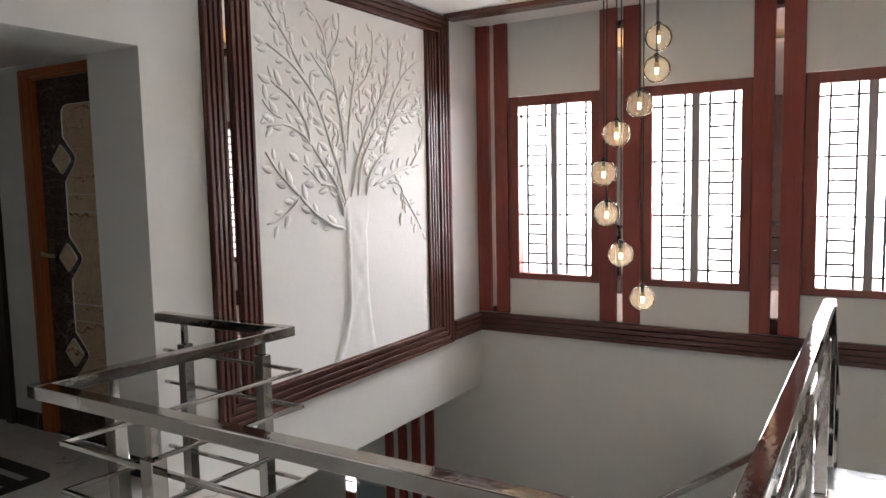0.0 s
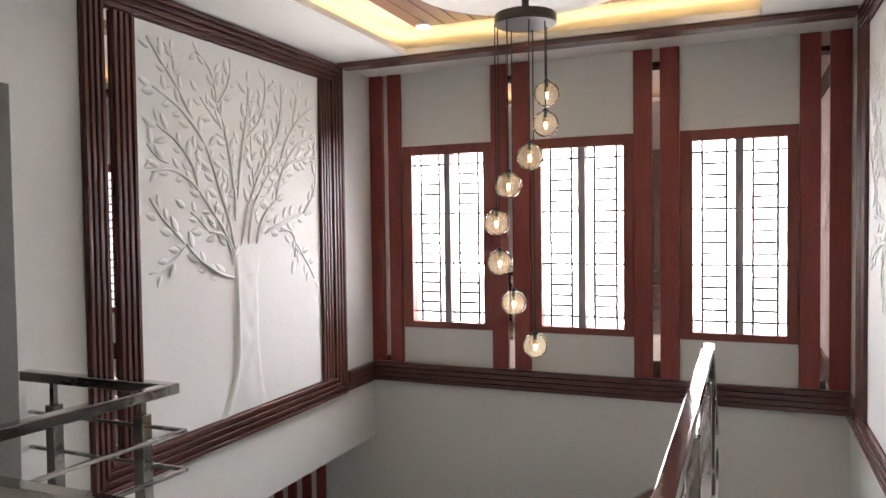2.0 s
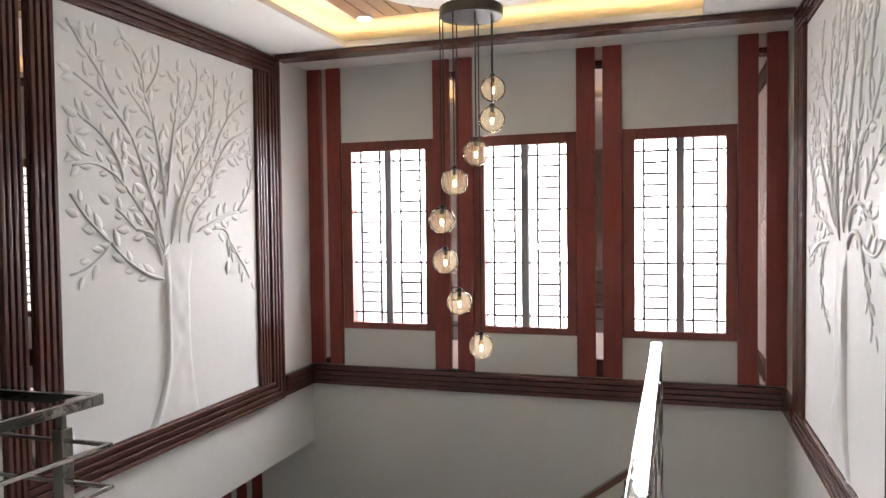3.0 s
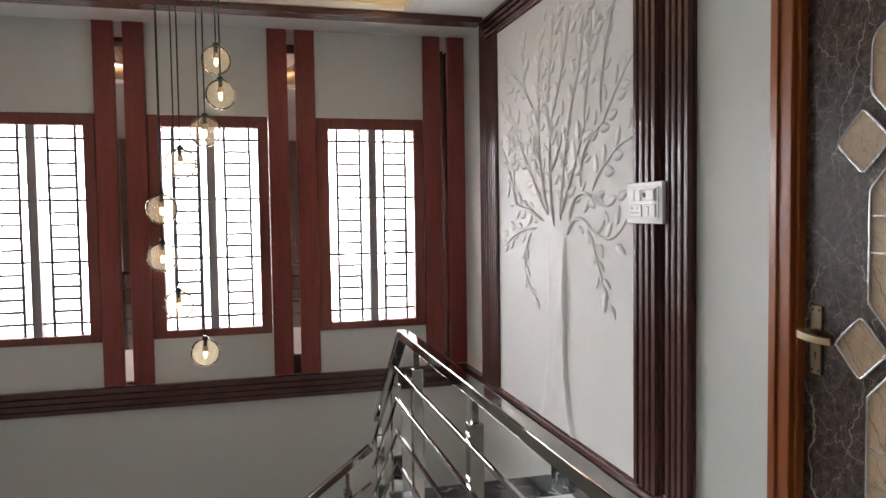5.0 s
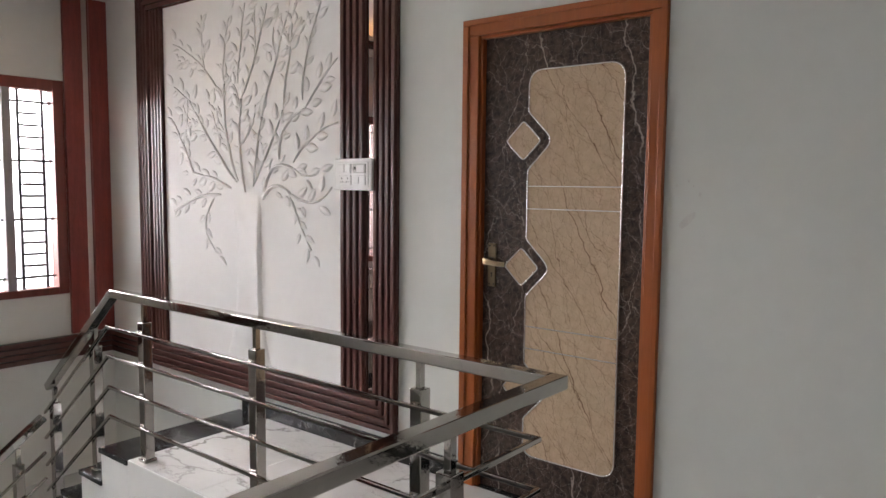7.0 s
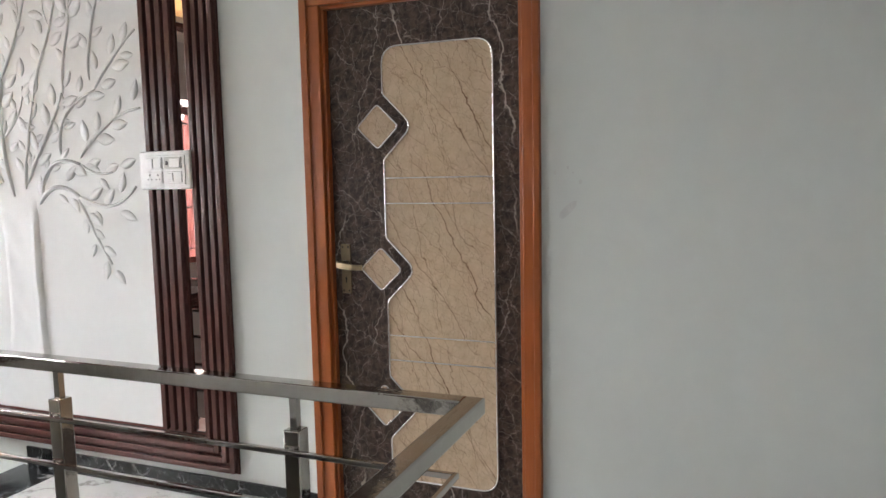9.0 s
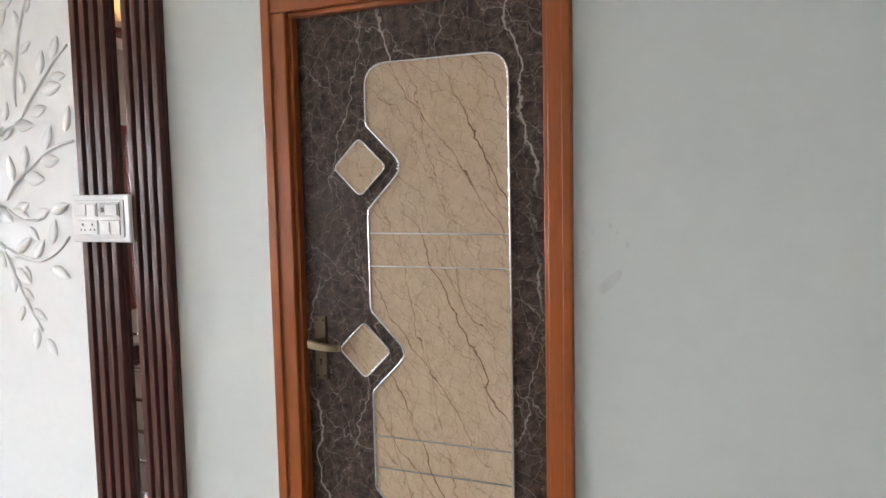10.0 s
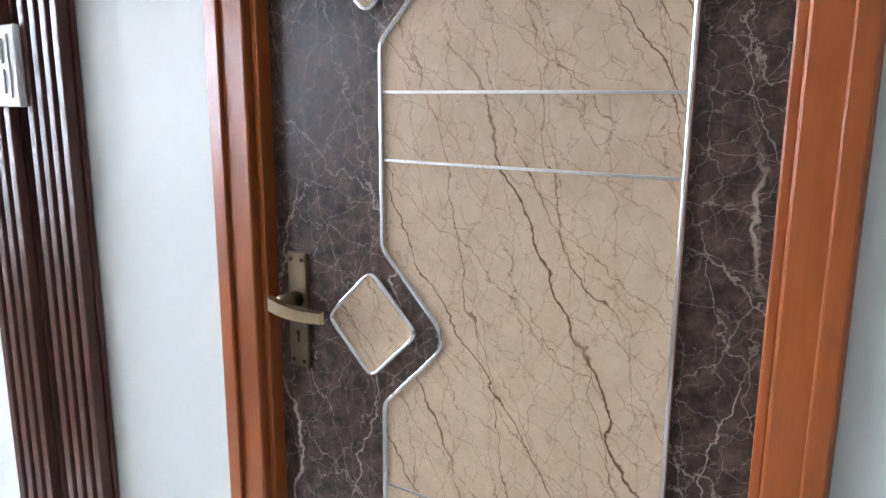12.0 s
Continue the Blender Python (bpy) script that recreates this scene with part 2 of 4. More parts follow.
DARKWOOD = mat("dark_door_wood", (0.03, 0.018, 0.014), 0.4, var=0.2, stretch=(5, 5, 0.4))
LED = glow("warm_led", (1.0, 0.66, 0.29), 17)
DOWN = glow("downlight_lens", (1.0, 0.97, 0.9), 9)
FILAMENT = glow("bulb_filament", (1.0, 0.72, 0.36), 9)
BULBCAP = mat("bulb_cap_brass", (0.45, 0.33, 0.20), 0.4, metal=0.5, var=0.1, scale=30)
PANE = glass("window_pane", (0.97, 0.98, 1.0), 0.05)
AMBER = thin_glass("amber_globe_glass", (1.0, 0.955, 0.88))
DAY = glow("overcast_sky", (0.97, 0.98, 1.0), 2.3)
RUG = mat("black_mat", (0.012, 0.012, 0.013), 0.95, var=0.2, scale=60, bump=0.6, bump_scale=300)
RUGWHITE = mat("grey_mat_stripe", (0.28, 0.28, 0.28), 0.95, var=0.1, scale=60, bump=0.6, bump_scale=300)
SMUDGE = mat("plaster_touch_up", (0.655, 0.66, 0.635), 0.7, var=0.1, scale=30)


# ---- mesh helpers ----
def box(bm, x0, x1, y0, y1, z0, z1, bevel=0.0):
    x0, x1, y0, y1, z0, z1 = min(x0, x1), max(x0, x1), min(y0, y1), max(y0, y1), min(z0, z1), max(z0, z1)
    v = [bm.verts.new((x, y, z)) for x in (x0, x1) for y in (y0, y1) for z in (z0, z1)]
    f = [bm.faces.new([v[i] for i in q]) for q in ((0, 1, 3, 2), (4, 6, 7, 5), (0, 4, 5, 1), (2, 3, 7, 6), (0, 2, 6, 4), (1, 5, 7, 3))]
    if bevel:
        edges = list({e for q in f for e in q.edges})
        bmesh.ops.bevel(bm, geom=edges, offset=bevel, segments=2, affect="EDGES", profile=0.5)
    return f


def tube(bm, a, b, r, sides=12, r2=None):
    a, b = Vector(a), Vector(b)
    m = Matrix.Translation((a + b) / 2) @ (b - a).to_track_quat("Z", "Y").to_matrix().to_4x4()
    bmesh.ops.create_cone(bm, cap_ends=True, segments=sides, radius1=r, radius2=r if r2 is None else r2, depth=(b - a).length, matrix=m)


def bar(bm, a, b, w, h, bevel=0.003):
    """A rectangular tube from a to b: w across (level), h upright to its run."""
    a, b = Vector(a), Vector(b)
    d = (b - a).normalized()
    side = d.cross(Vector((0, 0, 1)))
    side = Vector((1, 0, 0)) if side.length < 1e-4 else side.normalized()
    up = side.cross(d)
    v = [bm.verts.new(p + side * sx * w / 2 + up * sz * h / 2) for p in (a, b) for sx in (-1, 1) for sz in (-1, 1)]
    f = [bm.faces.new([v[i] for i in q]) for q in ((0, 1, 3, 2), (4, 6, 7, 5), (0, 4, 5, 1), (2, 3, 7, 6), (0, 2, 6, 4), (1, 5, 7, 3))]
    if bevel:
        bmesh.ops.bevel(bm, geom=list({e for q in f for e in q.edges}), offset=bevel, segments=2, affect="EDGES", profile=0.5)


def link(name, bm, material, smooth=False):
    me = bpy.data.meshes.new(name)
    bmesh.ops.recalc_face_normals(bm, faces=bm.faces)
    bm.to_mesh(me)
    bm.free()
    me.materials.append(material)
    if smooth:
        me.polygons.foreach_set("use_smooth", [True] * len(me.polygons))
    return new(name, me)


def part(name, bm, material, parent, label="", smooth=False):
    ob = link(name, bm, material, smooth)
    ob.parent = parent
    ob.matrix_parent_inverse = parent.matrix_world.inverted()
    return tagged(ob, label)


def boxes(name, specs, material, bevel=0.0):
    bm = bmesh.new()
    for s in specs:
        box(bm, *s, bevel=bevel)
    return link(name, bm, material)


def box_part(name, spec, material, parent, label="", bevel=0.0):
    bm = bmesh.new()
    box(bm, *spec, bevel=bevel)
    return part(name, bm, material, parent, label)


def thing(name, x, y, z, label, category, group=""):
    ob = new(name)
    ob.location = (x, y, z)
    ob.empty_display_size = 0.1
    ob.matrix_world = Matrix.Translation((x, y, z))
    return tagged(ob, label, category, group)


def structure(ob, label, category):
    return tagged(ob, label, category, kind="structure")


# ---- the shell ----
CZ, GZ = 2.69, -3.06          # ceiling, ground storey floor
structure(boxes("wall_north", [
    (LX - 0.39, 0.2, 0, 0.23, -0.34, 0.60), (LX - 0.39, 0.2, 0, 0.23, 2.095, 3.0),
    (LX - 0.39, -3.27, 0, 0.23, 0.60, 2.095), (-2.49, -2.18, 0, 0.23, 0.60, 2.095),
    (-1.40, -1.08, 0, 0.23, 0.60, 2.095), (-0.31, 0.2, 0, 0.23, 0.60, 2.095),
    (-7.0, 0.2, 0, 0.23, GZ, -0.34)], PAINT_FAR), "white painted wall, toned darker as backlit, with three tall window openings", "wall")
structure(boxes("wall_east", [
    (0, 0.2, -3.2838, 0, GZ, 3.0), (0, 0.2, -4.2342, -3.2838, 2.1305, 3.0), (0, 0.2, -4.2342, -3.2838, GZ, 0),
    (0, 0.2, -7.6, -4.2342, GZ, 3.0), (0.2, 0.25, -4.4, -3.1, 0, 2.3)], PAINT_EAST), "white painted plaster wall, tinted with a greenish light cast, around a panelled door", "wall")
# the unseen gap from y -7.45 to -5.55 is added for the fill lamp
structure(boxes("wall_west", [
    (LX - 0.39, LX, -3.27, 0, -0.34, 3.0), (LX - 0.39, LX, -4.9, -3.27, 2.075, 3.0),
    (LX - 0.39, LX, -5.55, -4.9, GZ, 3.0), (LX - 0.39, LX, -7.6, -7.45, GZ, 3.0), (LX - 0.39, LX, -7.45, -5.55, 2.35, 3.0), (LX - 0.39, LX, -7.45, -5.55, GZ, 0.35)], PAINT), "white painted wall with an opening to a lobby", "wall")
structure(boxes("wall_south", [
    (LX, 0.2, -7.8, -7.6, GZ, 3.0)], BROWNWALL), "plain dark brown wall", "wall")
structure(boxes("lobby_wall", [
    (-6.4, -4.83, -3.1, -2.9, 0, 2.4), (-3.88, -3.95, -3.1, -2.9, 0, 2.4), (-4.83, -3.88, -3.1, -2.9, 2.09, 2.4),
    (-6.4, -6.2, -7.6, -3.1, 0, 2.4), (-6.2, LX - 0.39, -7.8, -7.6, 0, 2.4), (-4.95, -3.8, -2.88, -2.84, 0, 2.3)], PAINT), "pale grey-green plaster lobby walls", "wall")
structure(boxes("lobby_ceiling", [(-6.4, LX - 0.39, -7.6, -2.9, 2.13, 2.3)], CEIL), "low white lobby ceiling", "ceiling")
# lower storey shell
structure(boxes("lower_wall", [(-7.2, -7.0, -7.6, 0.23, GZ, -0.34), (-7.0, LX - 0.39, -7.8, -7.6, GZ, -0.34)], PAINT), "white painted wall of the lower storey", "wall")
structure(boxes("lower_ceiling", [(-7.0, LX - 0.39, -7.6, 0, -0.34, -0.30), (LX - 0.39, -2.65, -7.6, -3.21, -0.34, -0.12), (-2.65, -0.0, -7.6, -4.20, -0.34, -0.12), (-0.87, 0, -4.20, -1.85, -0.23, -0.12)],
    CEIL), "white painted underside of the upper floor", "ceiling")
structure(boxes("lower_floor", [(-7.2, 0.2, -7.8, 0.23, GZ - 0.1, GZ)], MARBLE), "white tiled floor of the lower storey", "floor")

# ceiling with its lit tray
TX0, TX1, TY0, TY1 = -2.94, -0.56, -2.40, -0.61
structure(boxes("ceiling", [
    (LX, 0, TY1, 0, CZ, 2.73), (LX, 0, -7.6, TY0, CZ, 2.73), (LX, TX0, TY0, TY1, CZ, 2.73), (TX1, 0, TY0, TY1, CZ, 2.73),
    (LX, 0, -7.6, 0, 2.86, 2.95)], CEIL), "white gypsum false ceiling with a recessed tray", "ceiling")
bm = bmesh.new()
for s in ((TX0 - 0.15, TX1 + 0.15, TY1 + 0.13, TY1 + 0.15, 2.7305, 2.738), (TX0 - 0.15, TX1 + 0.15, TY0 - 0.15, TY0 - 0.13, 2.7305, 2.738),
          (TX0 - 0.15, TX0 - 0.13, TY0 - 0.12, TY1 + 0.12, 2.7305, 2.738), (TX1 + 0.13, TX1 + 0.15, TY0 - 0.12, TY1 + 0.12, 2.7305, 2.738)):
    box(bm, *s)
tagged(link("led_strip", bm, LED), "warm yellow light strip hidden along the ceiling tray", "light strip")
# timber board panel in the tray, with a white disc round the lamp
LAMP = (-1.77, -1.53)
tp = thing("ceiling_panel", LAMP[0], LAMP[1], 2.86, "brown ribbed timber ceiling panel in the lit tray", "ceiling panel")
n_board = 18
for i in range(n_board):
    bx0 = -2.78 + i * (2.02 / n_board)
    box_part("board", (bx0, bx0 + 2.02 / n_board - 0.006, -2.25, -0.775, 2.825, 2.86), WOODCEIL, tp, bevel=0.003)
bm = bmesh.new()
tube(bm, (LAMP[0], LAMP[1], 2.775), (LAMP[0], LAMP[1], 2.824), 0.65, 64)
tagged(link("ceiling_medallion", bm, CEIL), "round white gypsum disc on the ceiling above the lamp", "ceiling medallion")
for dx, dy in ((-2.70, -0.82), (-0.86, -0.82), (-2.68, -2.14), (-0.86, -2.14)):
    d = thing("downlight", dx, dy, 2.825, "small round white recessed downlight, switched on", "downlight", "downlights in the tray")
    bm = bmesh.new()
    tube(bm, (dx, dy, 2.812), (dx, dy, 2.825), 0.055, 32)
    part("rim", bm, PLASTIC, d)
    bm = bmesh.new()
    tube(bm, (dx, dy, 2.808), (dx, dy, 2.8118), 0.044, 32)
    part("lens", bm, DOWN, d, "glowing white lens")


# ---- tree panels and fluted frames on both side walls ----
def on_wall(side):
    """Maps (u: metres from the window wall, v: height, w: depth into the room) to the world."""
    return (lambda u, v, w: Vector((-w, -u, v))) if side == "east" else (lambda u, v, w: Vector((LX + w, -u, v)))


def slab(bm, at, u0, u1, v0, v1, w0, w1, bevel=0.0):
    a, b = at(u0, v0, w0), at(u1, v1, w1)
    return box(bm, a.x, b.x, a.y, b.y, a.z, b.z, bevel)


FV0, FV1, PV0, PV1 = 0.13, 2.685, 0.298, 2.533      # frame and picture heights


def fluted(name, at, parent, u0, u1, v0, v1, upright, n=4):
    """A fluted board: a thin back and n proud ribs."""
    bm = bmesh.new()
    slab(bm, at, u0, u1, v0, v1, 0.003, 0.012)
    part("backing", bm, FLUTE, parent)
    pitch = ((u1 - u0) if upright else (v1 - v0)) / n
    for i in range(n):
        bm = bmesh.new()
        if upright:
            slab(bm, at, u0 + (i + 0.22) * pitch, u0 + (i + 0.80) * pitch, v0, v1, 0.012, 0.034, 0.003)
        else:
            slab(bm, at, u0, u1, v0 + (i + 0.22) * pitch, v0 + (i + 0.80) * pitch, 0.012, 0.034, 0.003)
        part(name, bm, FLUTE, parent)


def frame_on(side, u_in0, u_in1, u_mir, u_out, u_far0, u_far1):
    at = on_wall(side)
    base = at((u_in0 + u_in1) / 2, FV0, 0)
    fr = thing("fluted_frame", base.x, base.y, base.z, "dark brown fluted wooden frame around the white tree relief", "wall frame", "tree frames")
    fluted("rib", at, fr, u_in1, u_mir[0], PV0, PV1, True)                     # inner upright by the mirror
    fluted("rib", at, fr, u_in0 - 0.15, u_in0, PV0, PV1, True)                 # inner upright by the windows
    # outer upright, with bottom and top members mitred to it rib by rib
    wide = u_out - u_mir[1]
    pitch, n = wide / 4, 4
    for board in ((u_mir[1], u_out, FV0, FV1), (u_far1, u_mir[1], FV0, PV0), (u_far1, u_mir[1], PV1, FV1), (u_far0, u_far1, FV0, FV1)):
        bm = bmesh.new()
        slab(bm, at, *board, 0.003, 0.012)
        part("backing", bm, FLUTE, fr)
    for i in range(n):
        f0, f1 = (i + 0.22) / n, (i + 0.80) / n
        lo0, lo1 = PV0 - f0 * (PV0 - FV0), PV0 - f1 * (PV0 - FV0)
        hi0, hi1 = PV1 + f0 * (FV1 - PV1), PV1 + f1 * (FV1 - PV1)
        a0, a1 = u_mir[1] + f0 * wide, u_mir[1] + f1 * wide
        b0, b1 = u_far1 - f0 * (u_far1 - u_far0), u_far1 - f1 * (u_far1 - u_far0)
        for s in ((a0, a1, lo1, hi1), (b1, b0, lo1, hi1), (b0, a0, lo1, lo0), (b0, a0, hi0, hi1)):
            bm = bmesh.new()
            slab(bm, at, *s, 0.012, 0.036, 0.003)
            part("rib", bm, FLUTE, fr)
    mi = thing("mirror_strip", *at((u_mir[0] + u_mir[1]) / 2, PV0, 0), "narrow upright mirror strip between fluted boards", "mirror", "wall mirror strips")
    bm = bmesh.new()
    slab(bm, at, u_mir[0] + 0.002, u_mir[1] - 0.002, PV0 + 0.002, PV1 - 0.002, 0.002, 0.009, 0.001)
    part("glass", bm, MIRROR, mi)


frame_on("west", 0.845, 2.585, (2.735, 2.780), 2.915, 0.50, 0.68)
frame_on("east", 0.800, 2.495, (2.675, 2.735), 2.895, 0.48, 0.635)

# branch: from (across, up) to (across, up) as shares of the panel, bow sideways, thickness
WEST_LIMBS = [
    (0.437, 0.374, 0.198, 0.474, -0.021, 1.50), (0.198, 0.474, 0.047, 0.585, -0.010, 0.90), (0.198, 0.474, 0.039, 0.407, -0.018, 0.80),
    (0.426, 0.411, 0.309, 0.504, 0.042, 1.20), (0.309, 0.504, 0.224, 0.554, 0.003, 0.70), (0.437, 0.446, 0.263, 0.607, 0.010, 1.30),
    (0.263, 0.607, 0.058, 0.647, 0.034, 1.00), (0.256, 0.615, 0.105, 0.751, 0.033, 1.10), (0.105, 0.751, 0.063, 0.770, 0.001, 0.60),
    (0.136, 0.675, 0.045, 0.715, -0.013, 0.70), (0.445, 0.451, 0.299, 0.727, 0.008, 1.20), (0.299, 0.727, 0.070, 0.851, 0.022, 1.00),
    (0.449, 0.532, 0.360, 0.844, 0.023, 1.20), (0.360, 0.844, 0.263, 0.965, 0.030, 0.90),
]
WEST_SPRAYS = [
    (0.244, 0.793, 0.049, 0.966, 0.003, 1.00), (0.451, 0.577, 0.529, 0.855, -0.005, 1.10), (0.529, 0.855, 0.531, 0.911, 0.006, 0.60),
    (0.512, 0.762, 0.629, 0.962, 0.049, 0.90), (0.476, 0.464, 0.698, 0.777, -0.030, 1.20), (0.698, 0.777, 0.737, 0.944, 0.014, 0.80),
    (0.518, 0.467, 0.716, 0.700, -0.048, 1.30), (0.716, 0.700, 0.971, 0.898, -0.041, 0.90), (0.566, 0.466, 0.691, 0.591, -0.029, 1.30),
    (0.691, 0.591, 0.924, 0.796, -0.051, 1.00), (0.616, 0.494, 0.871, 0.553, -0.008, 1.20), (0.871, 0.553, 0.975, 0.716, 0.031, 0.80),
    (0.708, 0.500, 0.808, 0.420, -0.058, 0.90), (0.817, 0.465, 0.949, 0.348, -0.005, 0.80), (0.691, 0.610, 0.921, 0.727, -0.052, 0.80),
    (0.368, 0.845, 0.434, 0.975, 0.021, 0.80),
]
EAST_LIMBS = [
    (0.537, 0.494, 0.823, 0.725, 0.010, 1.20), (0.823, 0.725, 0.929, 0.768, -0.001, 0.70), (0.528, 0.498, 0.604, 0.759, 0.030, 1.20),
    (0.604, 0.759, 0.571, 0.930, 0.016, 0.80), (0.572, 0.478, 0.812, 0.518, -0.009, 1.40), (0.804, 0.516, 0.936, 0.670, -0.004, 0.90),
    (0.633, 0.461, 0.940, 0.406, -0.020, 1.10), (0.677, 0.450, 0.668, 0.298, -0.064, 0.90), (0.491, 0.466, 0.507, 0.715, 0.018, 1.30),
    (0.507, 0.715, 0.360, 0.945, -0.013, 0.90), (0.441, 0.482, 0.394, 0.663, 0.003, 1.20), (0.394, 0.663, 0.225, 0.955, 0.002, 0.90),
    (0.432, 0.494, 0.280, 0.674, -0.003, 1.20), (0.280, 0.674, 0.215, 0.930, 0.001, 0.90),
]
EAST_SPRAYS = [
    (0.378, 0.482, 0.232, 0.532, 0.039, 1.40), (0.232, 0.532, 0.120, 0.516, -0.017, 0.80), (0.304, 0.552, 0.165, 0.677, 0.040, 1.10),
    (0.165, 0.677, 0.017, 0.784, 0.011, 0.80), (0.231, 0.544, 0.016, 0.639, 0.021, 0.90), (0.181, 0.696, 0.090, 0.920, 0.022, 0.90),
    (0.392, 0.450, 0.244, 0.465, 0.034, 1.50), (0.244, 0.465, 0.043, 0.484, -0.041, 0.90), (0.249, 0.459, 0.143, 0.328, -0.005, 0.90),
    (0.617, 0.606, 0.699, 0.715, 0.007, 0.60), (0.640, 0.740, 0.930, 0.890, -0.025, 0.80), (0.522, 0.755, 0.480, 0.960, 0.006, 0.70),
    (0.720, 0.800, 0.740, 0.955, 0.010, 0.60), (0.840, 0.740, 0.870, 0.600, 0.010, 0.50),
]


def leaf_mesh():
    """One pointed leaf with a raised midrib, 1 unit long."""
    bm = bmesh.new()
    n = 6
    mid, rims = [], []
    for i in range(n + 1):
        t = i / n
        w = 0.19 * math.sin(math.pi * t ** 0.85) if 0 < i < n else 0.0
        mid.append(bm.verts.new((t, 0, 0.03 if 0 < i < n else 0.01)))
        rims.append((bm.verts.new((t, w, 0.055)), bm.verts.new((t, -w, 0.055)), bm.verts.new((t, w * 1.18, 0)), bm.verts.new((t, -w * 1.18, 0))) if 0 < i < n else None)
    for i in range(n):
        for s in (0, 1):
            a, b = rims[i], rims[i + 1]
            if a and b:
                bm.faces.new((mid[i], mid[i + 1], b[s], a[s])), bm.faces.new((a[s], b[s], b[s + 2], a[s + 2]))
            elif b:
                bm.faces.new((mid[i], mid[i + 1], b[s])), bm.faces.new((mid[i], b[s], b[s + 2]))
            else:
                bm.faces.new((mid[i], mid[i + 1], a[s])), bm.faces.new((a[s], mid[i + 1], a[s + 2]))
    bmesh.ops.recalc_face_normals(bm, faces=bm.faces)
    me = bpy.data.meshes.new("leaf")
    bm.to_mesh(me)
    bm.free()
    me.materials.append(RELIEF)
    me.polygons.foreach_set("use_smooth", [True] * len(me.polygons))
    return me


LEAF = leaf_mesh()


def bow_point(b, t, wide, high):
    u0, v0, u1, v1, bow, _ = b
    p0, p2 = Vector((u0 * wide, v0 * high)), Vector((u1 * wide, v1 * high))
    d = p2 - p0
    pm = (p0 + p2) / 2 + Vector((-d.y, d.x)).normalized() * bow * -2.0 * wide
    return p0 * (1 - t) ** 2 + pm * 2 * t * (1 - t) + p2 * t * t


def relief_tree(side, u_far, u_near, seed, limbs, stem, forks, rise):
    """A plaster tree in low relief; across runs from the panel's near edge towards the windows."""
    rnd = random.Random(seed)
    at = on_wall(side)
    wide, high, deep = u_near - u_far, PV1 - PV0, 0.012
    place = lambda p, w: at(u_near - p.x, PV0 + p.y, deep + w)
    base = at((u_far + u_near) / 2, PV0, 0)
    tree = thing("tree_relief", base.x, base.y, base.z, "white plaster relief of a leafy tree on a wall panel", "wall relief", "tree reliefs")
    bm = bmesh.new()
    slab(bm, at, u_far, u_near, PV0, PV1, 0.002, deep)
    part("panel", bm, RELIEF, tree)
    # trunk: a low uneven ridge, flared at the foot
    bm = bmesh.new()
    rows = []
    for i in range(31):
        t = i / 30
        v = t * stem[4]
        left = stem[1] + (stem[0] - stem[1]) * max(0, 1 - t / 0.45) ** 2
        right = stem[3] + (stem[2] - stem[3]) * max(0, 1 - t / 0.5) ** 2 + 0.03 * max(0, t - 0.8) / 0.2
        row = []
        for j in range(13):
            s = j / 12
            q = Vector(((left + (right - left) * s) * wide, v * high))
            lift = 0.008 * (1 - (2 * s - 1) ** 8) * (1 - 0.75 * max(0, t - 0.85) / 0.15) * min(1, 0.25 + t * 3)
            lift += 0.009 * rise * max(0, 1 - abs(s - 0.083) / 0.083) + 0.003 * max(0, 1 - abs(s - 0.917) / 0.083)
            lift += 0.0075 * noise.noise((s * 3.4 + seed, t * 11, 0.3)) * (1 if 0 < j < 12 else 0)
            lift *= 1 - max(0, (t - 0.72) / 0.28) ** 1.5
            row.append(bm.verts.new(place(q, max(0.0008, lift) if 0 < j < 12 else -0.001)))
        rows.append(row)
    for a, b in zip(rows, rows[1:]):
        for j in range(12):
            bm.faces.new((a[j], a[j + 1], b[j + 1], b[j]))
    part("trunk", bm, RELIEF, tree, "smooth raised trunk", True)
    leaves = []
    twigs = []
    for b in limbs:
        p0, p2 = Vector((b[0] * wide, b[1] * high)), Vector((b[2] * wide, b[3] * high))
        if (p2 - p0).length < 0.5:
            continue
        for t in forks:
            p = bow_point(b, t, wide, high)
            d = bow_point(b, t + 0.05, wide, high) - bow_point(b, t - 0.05, wide, high)
            ang = math.atan2(d.y, d.x) + rnd.choice((-1, 1)) * rnd.uniform(0.35, 0.7)
            q = p + Vector((math.cos(ang), math.sin(ang))) * rnd.uniform(0.16, 0.34)
            if 0.03 < q.x / wide < 0.97 and 0.45 < q.y / high < 0.97:
                twigs.append((p.x / wide, p.y / high, q.x / wide, q.y / high, rnd.uniform(-0.03, 0.03), 0.45))
    for b in limbs + twigs:
        length = (Vector((b[2] * wide, b[3] * high)) - Vector((b[0] * wide, b[1] * high))).length
        n = max(6, int(length / 0.035))
        bm = bmesh.new()
        rings = []
        wob = rnd.uniform(0, 9)
        for i in range(n + 1):
            t = i / n
            p = bow_point(b, t, wide, high)
            d = (bow_point(b, min(1, t + 0.02), wide, high) - bow_point(b, max(0, t - 0.02), wide, high)).normalized()
            side_v = Vector((-d.y, d.x))
            p = p + side_v * 0.012 * noise.noise((t * length * 6, wob, seed))
            p.x, p.y = min(max(p.x, 0.01), wide - 0.01), min(p.y, high - 0.01)
            r = (0.0078 * b[5] * (1 - 0.50 * t) + 0.002) * min(1, 0.3 + t * 7)
            rings.append([bm.verts.new(place(p + side_v * r * math.cos(k * math.pi / 6), r * rise * math.sin(k * math.pi / 6) - 0.001)) for k in range(7)])
